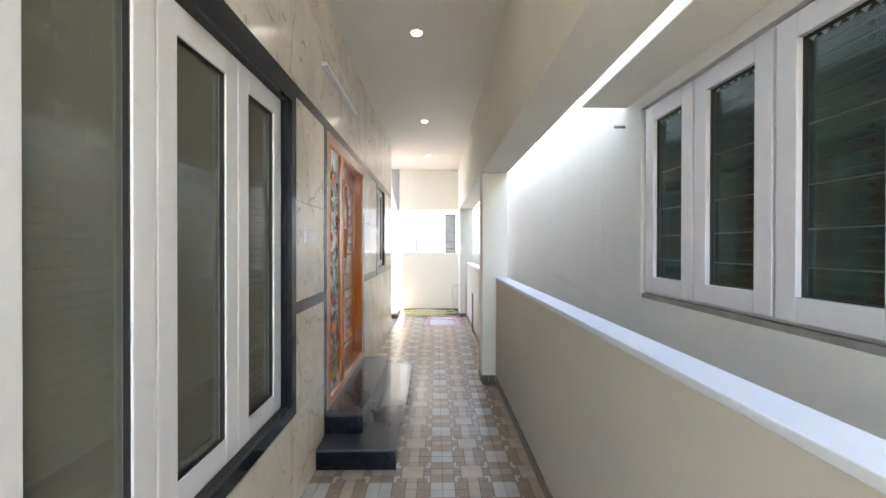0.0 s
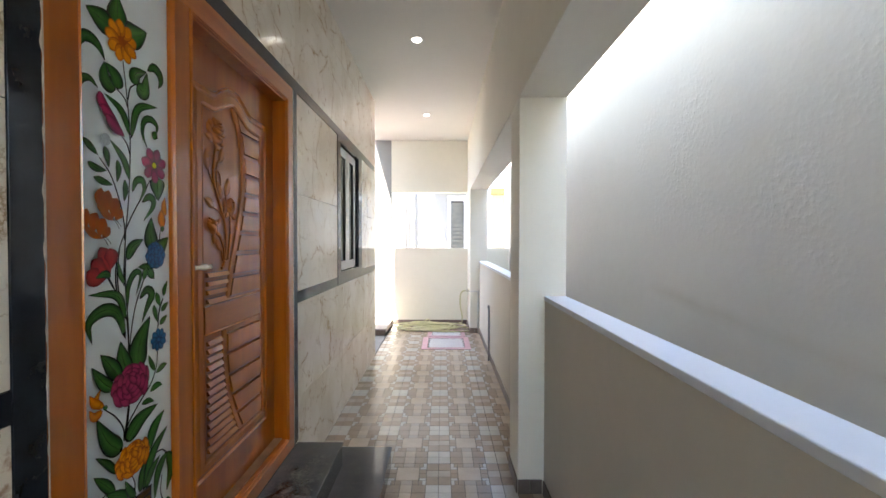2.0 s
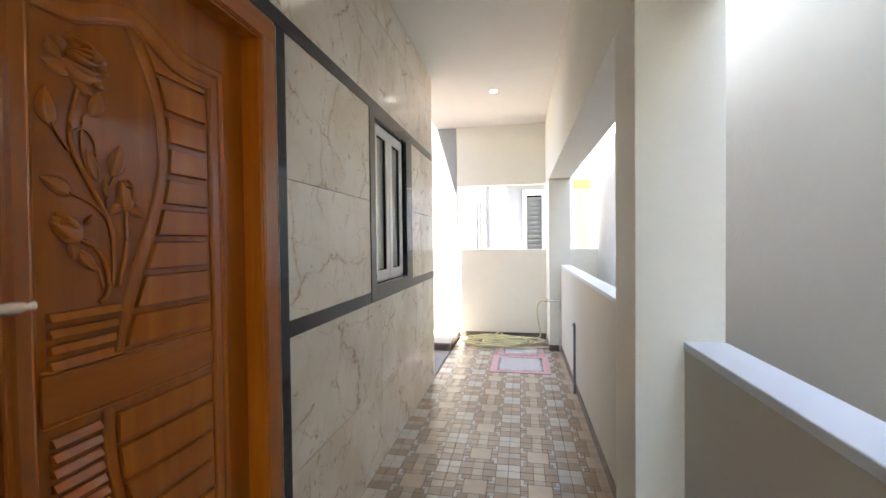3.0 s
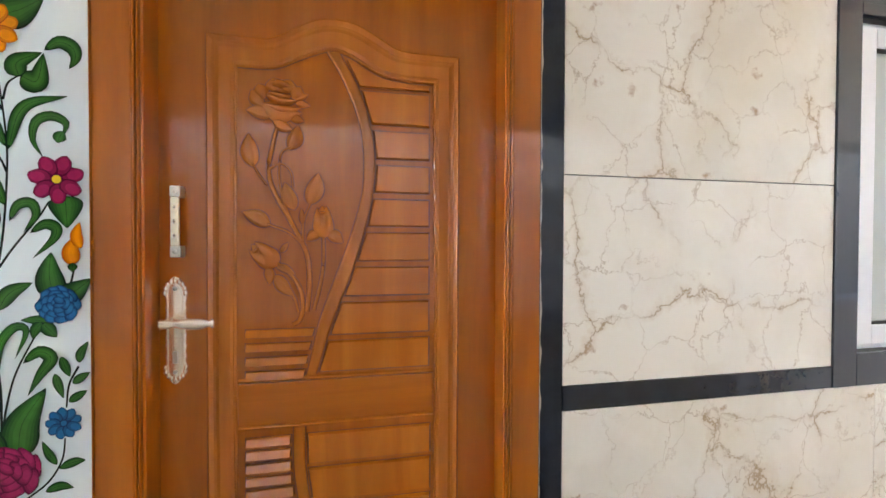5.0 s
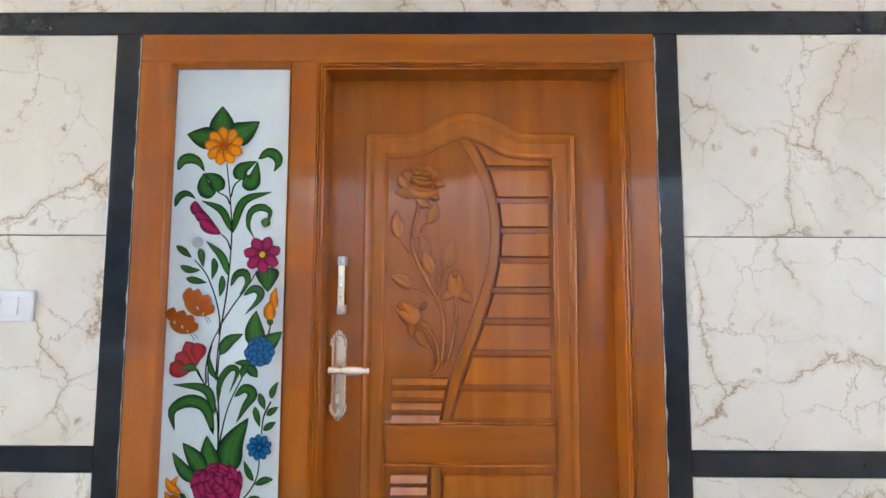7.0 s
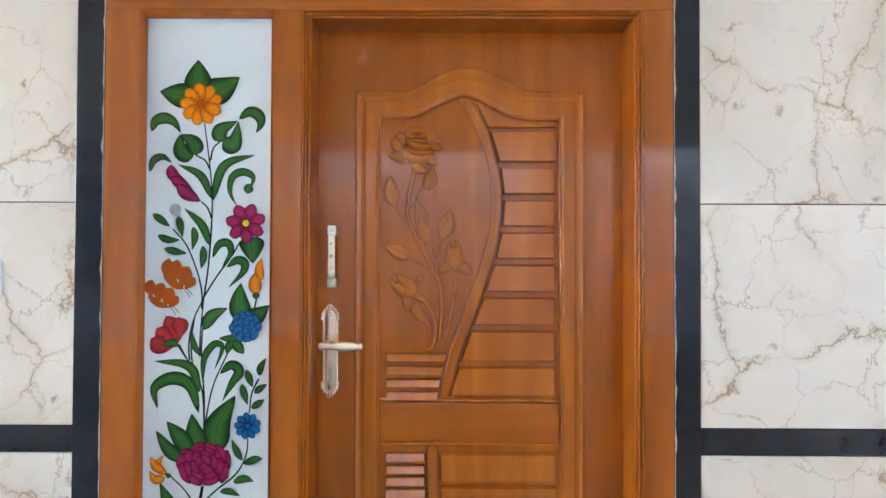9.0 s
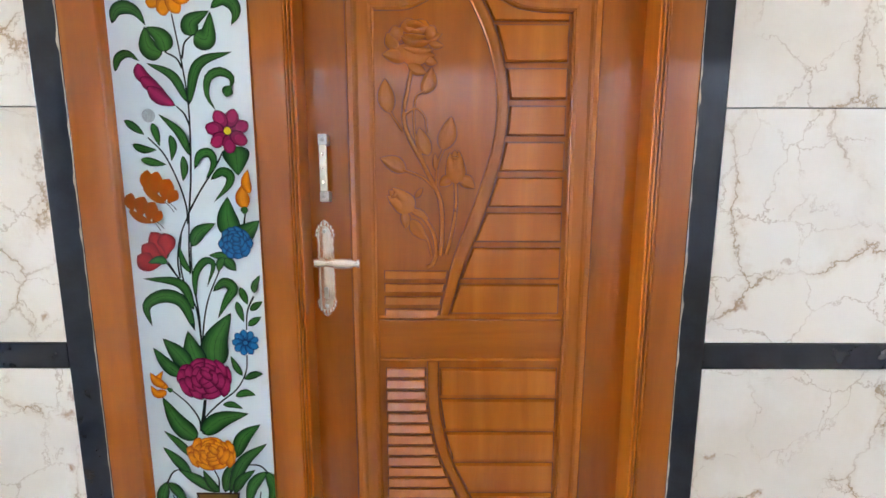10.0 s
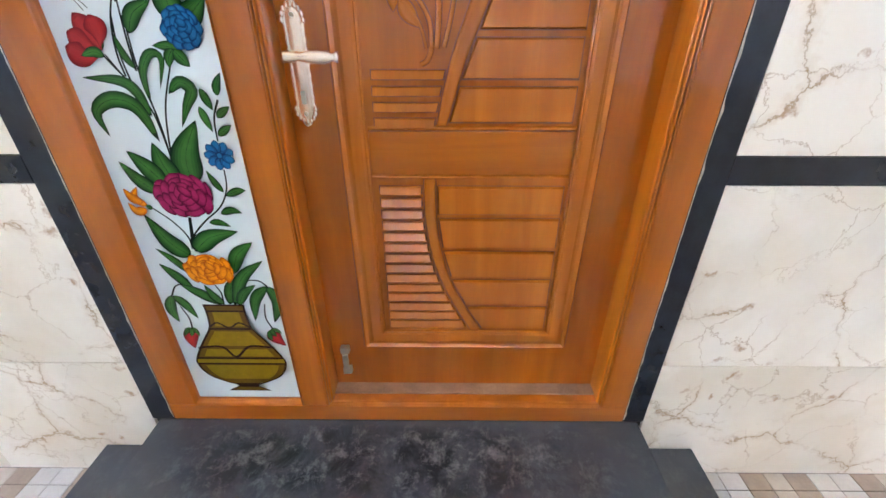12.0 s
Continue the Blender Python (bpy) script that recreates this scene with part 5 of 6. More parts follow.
# stems
painted_stem([(2.859, 2.050), (2.874, 1.939), (2.882, 1.846), (2.881, 1.769), (2.874, 1.660), (2.862, 1.567)])
painted_stem([(2.773, 1.757), (2.811, 1.714), (2.841, 1.644), (2.856, 1.582), (2.856, 1.536)])
painted_stem([(2.961, 1.723), (2.939, 1.684), (2.894, 1.621), (2.861, 1.567)])
painted_stem([(2.835, 1.962), (2.862, 1.947), (2.874, 1.924)])
painted_stem([(2.907, 2.003), (2.885, 1.983), (2.876, 1.947)])
painted_stem([(2.852, 1.833), (2.870, 1.815), (2.881, 1.787)])
painted_stem([(3.009, 1.570), (3.002, 1.536)])
painted_stem([(2.862, 1.567), (2.834, 1.505), (2.822, 1.443), (2.824, 1.393)])
painted_stem([(2.862, 1.567), (2.854, 1.474), (2.852, 1.404)])
painted_stem([(2.789, 1.438), (2.816, 1.399)])
painted_stem([(2.862, 1.512), (2.857, 1.432), (2.860, 1.361), (2.866, 1.288), (2.866, 1.187)])
painted_stem([(2.837, 1.510), (2.828, 1.445), (2.834, 1.376), (2.853, 1.325)])
painted_stem([(2.795, 1.438), (2.835, 1.364), (2.860, 1.310), (2.868, 1.195)])
painted_stem([(2.933, 1.421), (2.893, 1.332), (2.873, 1.242), (2.871, 1.187)])
painted_stem([(2.991, 1.250), (2.997, 1.303), (3.016, 1.344)])
painted_stem([(2.988, 1.180), (2.982, 1.131), (2.954, 1.081), (2.901, 1.038), (2.858, 0.994), (2.845, 0.958)])
painted_stem([(2.774, 1.077), (2.815, 1.038), (2.842, 0.994), (2.845, 0.958)])
painted_stem([(2.792, 0.843), (2.757, 0.831), (2.737, 0.798)])
painted_stem([(2.749, 0.759), (2.762, 0.718), (2.761, 0.677)])
painted_stem([(2.957, 0.853), (3.001, 0.851), (3.023, 0.832)])
painted_stem([(3.002, 0.769), (2.995, 0.718), (3.007, 0.677)])
painted_stem([(2.873, 0.837), (2.884, 0.808), (2.882, 0.775)])
painted_stem([(2.864, 1.050), (2.856, 1.003), (2.847, 0.955)], 0.005)
# leaves of the upper half
painted_leaf([(2.840, 2.131), (2.840, 2.180), (2.840, 2.228)], 0.078, fat=0.6)
painted_leaf([(2.822, 2.124), (2.779, 2.131), (2.734, 2.140)], 0.070, fat=0.6)
painted_leaf([(2.871, 2.131), (2.910, 2.148), (2.956, 2.180)], 0.078, fat=0.6)
painted_leaf([(2.712, 2.027), (2.724, 2.057), (2.749, 2.065), (2.775, 2.053), (2.794, 2.023)], 0.033)
painted_leaf([(2.955, 2.062), (2.984, 2.083), (3.010, 2.073), (3.016, 2.049), (3.003, 2.024)], 0.033)
painted_leaf([(2.829, 1.957), (2.795, 1.975), (2.791, 2.021)], 0.051, fat=0.65)
painted_leaf([(2.838, 1.962), (2.829, 1.996), (2.794, 2.020)], 0.048, fat=0.65)
painted_leaf([(2.907, 1.999), (2.904, 2.031), (2.952, 2.057)], 0.045, fat=0.65)
painted_leaf([(2.910, 2.002), (2.941, 1.993), (2.954, 2.056)], 0.051, fat=0.65)
painted_leaf([(2.881, 1.842), (2.850, 1.905), (2.787, 1.936)], 0.024)
painted_leaf([(2.884, 1.835), (2.915, 1.932), (3.001, 1.963)], 0.027)
painted_leaf([(2.708, 1.915), (2.719, 1.947), (2.744, 1.957), (2.771, 1.940)], 0.022)
painted_leaf([(2.953, 1.819), (2.932, 1.859), (2.938, 1.901), (2.968, 1.916), (2.996, 1.901), (2.990, 1.871)], 0.023, fat=1.15)
painted_leaf([(2.878, 1.711), (2.855, 1.768), (2.806, 1.814)], 0.024)
painted_leaf([(2.718, 1.799), (2.743, 1.781), (2.766, 1.763)], 0.021)
painted_leaf([(2.733, 1.739), (2.761, 1.727), (2.794, 1.726)], 0.021)
painted_leaf([(2.751, 1.702), (2.781, 1.695), (2.815, 1.689)], 0.021)
painted_leaf([(2.788, 1.792), (2.795, 1.768), (2.802, 1.734)], 0.021)
painted_leaf([(2.831, 1.763), (2.836, 1.734), (2.829, 1.698)], 0.021)
painted_leaf([(2.859, 1.711), (2.860, 1.678), (2.854, 1.647)], 0.021)
painted_leaf([(2.993, 1.736), (2.995, 1.704), (2.997, 1.662)], 0.070, fat=0.6)
painted_leaf([(2.886, 1.677), (2.902, 1.713), (2.928, 1.718), (2.936, 1.691), (2.912, 1.651)], 0.024)
painted_leaf([(2.925, 1.651), (2.954, 1.671), (2.975, 1.662), (2.969, 1.636), (2.929, 1.593)], 0.026)
painted_leaf([(2.863, 1.478), (2.885, 1.516), (2.929, 1.539)], 0.036)
painted_leaf([(2.852, 1.409), (2.836, 1.440), (2.830, 1.477)], 0.018)
painted_leaf([(2.970, 1.505), (2.961, 1.555), (2.965, 1.608)], 0.060, fat=0.6)
painted_leaf([(2.988, 1.502), (3.013, 1.520), (3.044, 1.547)], 0.051, fat=0.6)
painted_leaf([(2.970, 1.439), (2.940, 1.453), (2.905, 1.455)], 0.024)
painted_leaf([(2.947, 1.449), (2.934, 1.433), (2.928, 1.411)], 0.024)
painted_leaf([(2.947, 1.447), (2.961, 1.430), (2.975, 1.413)], 0.030)
painted_leaf([(2.804, 1.466), (2.777, 1.449), (2.741, 1.438)], 0.024)
painted_leaf([(2.992, 1.883), (2.984, 1.869), (2.980, 1.855)], 0.028, fat=1)
# leaves of the lower half
painted_leaf([(2.862, 1.335), (2.866, 1.401), (2.893, 1.439), (2.916, 1.429), (2.894, 1.367)], 0.021)
painted_leaf([(2.909, 1.357), (2.940, 1.382), (2.963, 1.365), (2.942, 1.330), (2.917, 1.282)], 0.030)
painted_leaf([(2.855, 1.306), (2.824, 1.378), (2.727, 1.392)], 0.027)
painted_leaf([(2.853, 1.248), (2.827, 1.326), (2.777, 1.345), (2.729, 1.317), (2.739, 1.259)], 0.038)
painted_leaf([(3.018, 1.353), (3.022, 1.376), (3.037, 1.402)], 0.020)
painted_leaf([(2.982, 1.369), (2.991, 1.344), (3.000, 1.321)], 0.021)
painted_leaf([(2.970, 1.330), (2.977, 1.303), (2.987, 1.272)], 0.020)
painted_leaf([(3.005, 1.305), (3.021, 1.318), (3.040, 1.330)], 0.020)
painted_leaf([(2.997, 1.263), (3.015, 1.276), (3.034, 1.288)], 0.020)
painted_leaf([(2.899, 1.144), (2.906, 1.218), (2.953, 1.299)], 0.078, fat=0.62)
painted_leaf([(2.860, 1.144), (2.842, 1.192), (2.833, 1.248)], 0.060, fat=0.6)
painted_leaf([(2.832, 1.141), (2.799, 1.186), (2.764, 1.227)], 0.051, fat=0.65)
painted_leaf([(2.807, 1.119), (2.769, 1.152), (2.735, 1.201)], 0.039, fat=0.7)
painted_leaf([(2.973, 1.121), (2.957, 1.147), (2.944, 1.178)], 0.019)
painted_leaf([(2.977, 1.111), (3.007, 1.124), (3.030, 1.126)], 0.021)
painted_leaf([(2.950, 1.061), (2.979, 1.071), (3.006, 1.064)], 0.022)
painted_leaf([(2.913, 1.036), (2.940, 1.036), (2.968, 1.024)], 0.019)
painted_leaf([(2.834, 0.933), (2.786, 0.980), (2.747, 1.060)], 0.057, fat=0.65)
painted_leaf([(2.850, 0.949), (2.904, 0.991), (2.983, 1.010)], 0.054, fat=0.65)
painted_leaf([(2.817, 0.875), (2.785, 0.918), (2.743, 0.958)], 0.024)
painted_leaf([(2.808, 0.824), (2.775, 0.866), (2.736, 0.909)], 0.032)
painted_leaf([(2.878, 0.769), (2.825, 0.808), (2.774, 0.839)], 0.034)
painted_leaf([(2.885, 0.769), (2.861, 0.798), (2.843, 0.839)], 0.027)
painted_leaf([(2.901, 0.769), (2.916, 0.824), (2.936, 0.866)], 0.037)
painted_leaf([(2.914, 0.765), (2.958, 0.862), (3.029, 0.920)], 0.038)
painted_leaf([(2.927, 0.765), (2.950, 0.808), (2.991, 0.839)], 0.031)
painted_leaf([(2.937, 0.875), (2.963, 0.937), (3.013, 0.978)], 0.042)
painted_leaf([(2.738, 0.802), (2.721, 0.753), (2.731, 0.702)], 0.035)
painted_leaf([(2.741, 0.800), (2.768, 0.769), (2.793, 0.716)], 0.031)
painted_leaf([(3.023, 0.834), (2.981, 0.789), (2.963, 0.708)], 0.035)
painted_leaf([(3.023, 0.834), (3.045, 0.779), (3.020, 0.702)], 0.042)
# flowers
painted_flower((2.851, 2.103), 0.053, 9, P_ORANGE_D, P_ORANGE, P_ORANGE_D)
painted_flower((2.978, 1.773), 0.050, 7, P_PINK_D, P_PINK, P_YELLOW)
painted_rose((2.979, 1.488), 0.047, 0.044, P_BLUE_D, P_BLUE, 5)
painted_flower((2.988, 1.216), 0.033, 9, P_BLUE_D, P_BLUE, P_BLUE)
painted_rose((2.869, 1.111), 0.085, 0.060, P_PINK_D, P_PINK, 2)
painted_rose((2.872, 0.890), 0.078, 0.052, P_ORANGE_D, P_ORANGE, 8)
# buds, red flower, berries and butterflies
painted_leaf([(2.769, 1.934), (2.778, 1.904), (2.822, 1.878)], 0.033, name="painted_bud", colors=[P_PINK_D, P_PINK, P_PINK_D])
painted_leaf([(2.772, 1.900), (2.799, 1.881), (2.836, 1.858)], 0.033, name="painted_bud", colors=[P_PINK_D, P_PINK, P_PINK_D])
painted_leaf([(2.787, 1.879), (2.815, 1.855), (2.854, 1.833)], 0.038, name="painted_bud", colors=[P_PINK_D, P_PINK, P_PINK_D], fat=0.9)
painted_leaf([(3.011, 1.578), (3.006, 1.611), (3.017, 1.645)], 0.037, name="painted_bud", colors=[P_ORANGE_D, P_ORANGE, P_ORANGE_D], fat=0.7)
painted_leaf([(3.026, 1.616), (3.017, 1.645), (3.024, 1.677)], 0.026, name="painted_bud", colors=[P_ORANGE_D, P_ORANGE, P_ORANGE_D])
painted_leaf([(3.009, 1.583), (3.009, 1.573), (3.009, 1.562)], 0.020)
painted_leaf([(2.798, 1.443), (2.786, 1.474), (2.762, 1.517)], 0.053, name="painted_petal", colors=[P_RED_D, P_RED, P_RED_D], fat=1.7)
painted_leaf([(2.795, 1.449), (2.801, 1.481), (2.795, 1.514)], 0.049, name="painted_petal", colors=[P_RED_D, P_RED, P_RED_D], fat=1.7)
painted_leaf([(2.795, 1.440), (2.762, 1.461), (2.735, 1.482)], 0.049, name="painted_petal", colors=[P_RED_D, P_RED, P_RED_D], fat=1.7)
painted_leaf([(2.792, 1.435), (2.752, 1.434), (2.720, 1.454)], 0.053, name="painted_petal", colors=[P_RED_D, P_RED, P_RED_D], fat=1.7)
painted_leaf([(2.798, 1.435), (2.777, 1.443), (2.747, 1.435)], 0.023)
painted_leaf([(2.769, 1.084), (2.743, 1.107), (2.759, 1.137)], 0.024, name="painted_bud", colors=[P_ORANGE_D, P_ORANGE, P_ORANGE_D], fat=0.7)
painted_leaf([(2.764, 1.076), (2.737, 1.070), (2.721, 1.094)], 0.026, name="painted_bud", colors=[P_ORANGE_D, P_ORANGE, P_ORANGE_D], fat=0.7)
painted_leaf([(2.760, 1.094), (2.737, 1.107), (2.723, 1.132)], 0.027, name="painted_bud", colors=[P_ORANGE_D, P_ORANGE, P_ORANGE_D], fat=0.7)
painted_leaf([(2.780, 1.077), (2.773, 1.081), (2.764, 1.087)], 0.014)
painted_leaf([(2.761, 0.679), (2.750, 0.641), (2.751, 0.600)], 0.046, name="painted_berry", colors=[P_RED_D, P_RED, P_RED_D], fat=0.65)
painted_leaf([(3.006, 0.666), (3.013, 0.645), (3.039, 0.613)], 0.048, name="painted_berry", colors=[P_RED_D, P_RED, P_RED_D], fat=0.65)
painted_leaf([(2.763, 0.683), (2.746, 0.671), (2.731, 0.649)], 0.017)
painted_leaf([(2.763, 0.683), (2.773, 0.671), (2.780, 0.649)], 0.017)
painted_leaf([(3.003, 0.677), (2.997, 0.654), (3.001, 0.632)], 0.018)
painted_leaf([(3.003, 0.677), (3.020, 0.675), (3.036, 0.662)], 0.017)
painted_leaf([(2.763, 0.683), (2.759, 0.666), (2.754, 0.649)], 0.017)
painted_leaf([(3.003, 0.677), (3.010, 0.662), (3.017, 0.649)], 0.017)
painted_leaf([(2.765, 1.619), (2.764, 1.647), (2.769, 1.676)], 0.035, name="painted_wing", colors=[P_RUST, P_ORANGE_D, P_RUST], fat=1.2)
painted_leaf([(2.783, 1.607), (2.785, 1.641), (2.794, 1.672)], 0.042, name="painted_wing", colors=[P_RUST, P_ORANGE_D, P_RUST], fat=1.2)
painted_leaf([(2.804, 1.594), (2.812, 1.629), (2.824, 1.653)], 0.042, name="painted_wing", colors=[P_RUST, P_ORANGE_D, P_RUST], fat=1.2)
painted_leaf([(2.813, 1.590), (2.828, 1.610), (2.841, 1.623)], 0.031, name="painted_wing", colors=[P_RUST, P_ORANGE_D, P_RUST], fat=1.2)
painted_leaf([(2.723, 1.568), (2.717, 1.594), (2.723, 1.617)], 0.032, name="painted_wing", colors=[P_RUST, P_ORANGE_D, P_RUST], fat=1.2)
painted_leaf([(2.741, 1.554), (2.744, 1.585), (2.754, 1.608)], 0.038, name="painted_wing", colors=[P_RUST, P_ORANGE_D, P_RUST], fat=1.2)
painted_leaf([(2.759, 1.543), (2.768, 1.573), (2.780, 1.594)], 0.038, name="painted_wing", colors=[P_RUST, P_ORANGE_D, P_RUST], fat=1.2)
painted_leaf([(2.769, 1.539), (2.783, 1.557), (2.796, 1.571)], 0.027, name="painted_wing", colors=[P_RUST, P_ORANGE_D, P_RUST], fat=1.2)
painted_leaf([(2.753, 1.631), (2.786, 1.604), (2.810, 1.591)], 0.022, name="painted_body", colors=[P_RUST, P_RUST, P_RUST])
painted_leaf([(2.711, 1.573), (2.741, 1.551), (2.772, 1.540)], 0.020, name="painted_body", colors=[P_RUST, P_RUST, P_RUST])
painted_stem([(2.807, 1.594), (2.819, 1.582), (2.828, 1.568)], 0.0008)
painted_stem([(2.807, 1.598), (2.822, 1.588), (2.835, 1.574)], 0.0008)
painted_stem([(2.771, 1.545), (2.781, 1.533), (2.789, 1.520)], 0.0008)
painted_stem([(2.771, 1.548), (2.786, 1.539), (2.799, 1.525)], 0.0008)

# the painted vase, its bands and zigzag
VASE_RAW = [(0.772, 0.062), (0.745, 0.060), (0.709, 0.062), (0.680, 0.069), (0.634, 0.099), (0.600, 0.120), (0.570, 0.136), (0.549, 0.144), (0.530, 0.143), (0.505, 0.134), (0.478, 0.112),
        (0.455, 0.070), (0.443, 0.040), (0.436, 0.036), (0.425, 0.056), (0.414, 0.073)]
VASE = [(z, w) for w, z in outline2([(w, z) for z, w in VASE_RAW], 5)]
vc = 2.883


def vase_w(z):
    for (z1, w1), (z0, w0) in zip(VASE, VASE[1:]):
        if z0 <= z <= z1:
            return w0 + (w1 - w0) * (z - z0) / (z1 - z0)
    return VASE[-1][1]


def vase_band(z1, z0, inset, index, bm, x, wave=0.0):
    zs2 = [z1 + (z0 - z1) * k / 16 for k in range(17)]
    ring = [(vc - vase_w(z) + inset, z) for z in zs2] + [(vc + vase_w(z) - inset, z) for z in reversed(zs2)]
    flat(bm, ring, x, index)


P_OLIVE = paint("paint_olive_brown", (0.15, 0.078, 0.010))
bm = bmesh.new()
x = next_layer()
for k in range(12):
    vase_band(0.772 - 0.357 * k / 12, 0.772 - 0.357 * (k + 1) / 12, 0.0, 0, bm, x)
for z1, z0, inset, i in ((0.766, 0.750, 0.006, 2), (0.744, 0.684, 0.006, 2), (0.744, 0.690, 0.020, 1), (0.676, 0.564, 0.008, 2), (0.670, 0.612, 0.022, 1), (0.598, 0.568, 0.026, 1),
                         (0.556, 0.540, 0.005, 1), (0.534, 0.450, 0.007, 2), (0.530, 0.470, 0.026, 1), (0.432, 0.418, 0.006, 2)):
    vase_band(z1, z0, inset, i, bm, x + (0.00003 if i == 2 else 0.00005))
strip(bm, outline2([(vc - 0.064, 0.686), (vc - 0.036, 0.704), (vc - 0.004, 0.684), (vc + 0.030, 0.704), (vc + 0.062, 0.684)], 4), [0.0028] * 17, x + 0.00007, 0)
strip(bm, outline2([(vc - 0.122, 0.602), (vc - 0.090, 0.608), (vc - 0.042, 0.606), (vc - 0.010, 0.566), (vc + 0.036, 0.608), (vc + 0.080, 0.610), (vc + 0.118, 0.604)], 4), [0.0040] * 25, x + 0.00007, 0)
dp("painted_vase", bm, [P_BROWN, P_GOLD, P_OLIVE], glass)
# clear round peephole sticker
bm = bmesh.new()
flat(bm, blob((2.785, 1.809), 0.0165, 0.0165, 0, 20), next_layer(), 0)
dp("round_sticker", bm, mat("silver_film", (0.45, 0.5, 0.52), 0.3, noise_scale=200, amount=0.3), glass)


# ---- skirting tiles ----
def skirting(owner, points, h=0.085, length=0.30):
    """Brown tiles along a floor line; points give start, end and the side that faces out."""
    (x0, y0), (x1, y1), (nx, ny) = points
    run = math.hypot(x1 - x0, y1 - y0)
    n = max(1, round(run / length))
    dx, dy = (x1 - x0) / run, (y1 - y0) / run
    for k in range(n):
        a, b = run * k / n + 0.001, run * (k + 1) / n - 0.001
        xs = sorted((x0 + dx * a, x0 + dx * b + nx * 0.009))
        ys = sorted((y0 + dy * a, y0 + dy * b + ny * 0.009))
        box("skirting_tile", (xs[0], ys[0], 0.0003), (xs[1], ys[1], h), M_SKIRT, owner, 0.001)


para = bpy.data.objects["parapet"]
para2 = bpy.data.objects["parapet.001"]
skirting(para, ((PARA, Y0 + 0.31), (PARA, 4.138), (-1, 0)))
skirting(para2, ((PARA, 4.462), (PARA, 8.538), (-1, 0)))
cols = [o for o in bpy.data.objects if o.name.startswith("column")]
for c, y0, y1 in ((cols[1], 4.15, 4.45), (cols[2], 8.55, FAR)):
    skirting(c, ((BX0 + 0.002, y0), (BX0 + 0.002, y1), (-1, 0)))
    skirting(c, ((BX0 + 0.002, y0), (PARA - 0.011, y0), (0, -1)), length=0.08)
skirting(bpy.data.objects["wall_north"], ((0.01, FAR), (BX0 - 0.01, FAR), (0, -1)))

# ---- switch plate ----
sw = empty("switch_plate", (0, 2.186, 1.620))
bm = bmesh.new()
add_box(bm, (0.0005, -0.138, -0.046), (0.011, 0.138, 0.046), 0.004)
part("plate", bm, M_WHITE_PLASTIC, sw)
bm = bmesh.new()
add_box(bm, (0.0112, -0.098, -0.026), (0.0125, -0.056, 0.026), 0.0005)
part("socket", bm, M_WHITE_PLASTIC, sw)
M_HOLE = mat("socket_holes", (0.05, 0.045, 0.04), 0.6)
for y, z, w in ((-0.077, 0.016, 0.0055), (-0.086, 0.002, 0.004), (-0.067, 0.002, 0.004), (-0.086, -0.010, 0.004), (-0.067, -0.010, 0.004)):
    bm = bmesh.new()
    add_box(bm, (0.0126, y - w, z - w * 0.6), (0.0129, y + w, z + w * 0.6))
    part("socket_hole", bm, M_HOLE, sw)
for k in range(3):
    y = -0.030 + 0.052 * k
    bm = bmesh.new()
    fs = add_box(bm, (0.0112, y - 0.0245, -0.025), (0.0150, y + 0.0245, 0.025), 0.001)
    part("rocker", bm, M_WHITE_PLASTIC, sw)
tagged(sw, "white plastic switch plate with a socket and three rockers on marble", "switch plate")

# ---- wall batten lamp, off ----
bt = empty("batten_light", (0, 3.02, 2.876))
bm = bmesh.new()
add_box(bm, (0.0005, -0.58, -0.016), (0.022, 0.58, 0.016), 0.002)
part("body", bm, M_WHITE_PLASTIC, bt)
bm = bmesh.new()
bmesh.ops.create_cone(bm, cap_ends=True, segments=16, radius1=0.012, radius2=0.012, depth=1.10, matrix=Matrix.Translation((0.0345, 0, 0)) @ Matrix.Rotation(math.pi / 2, 4, "X"))
part("tube", bm, mat("opal_tube", (0.8, 0.8, 0.8), 0.3), bt)
for s in (-1, 1):
    bm = bmesh.new()
    add_box(bm, (0.0222, s * 0.566 - 0.014, -0.014), (0.045, s * 0.566 + 0.014, 0.014), 0.002)
    part("end_cap", bm, M_WHITE_PLASTIC, bt)
tagged(bt, "slim white tube light, switched off, on the marble wall", "wall light")

# ---- pipe stub on the neighbour's wall ----
stub = tube("pipe_stub", [(-0.085, 0, 0), (-0.04, 0, 0.001), (0, 0, 0)], 0.011, mat("grey_pvc", (0.45, 0.46, 0.44), 0.5, noise_scale=20), res=12)
stub.location = (NB + 0.01, 2.26, 2.38)
tagged(stub, "short grey plastic pipe stub sticking out of the next house's wall", "pipe")


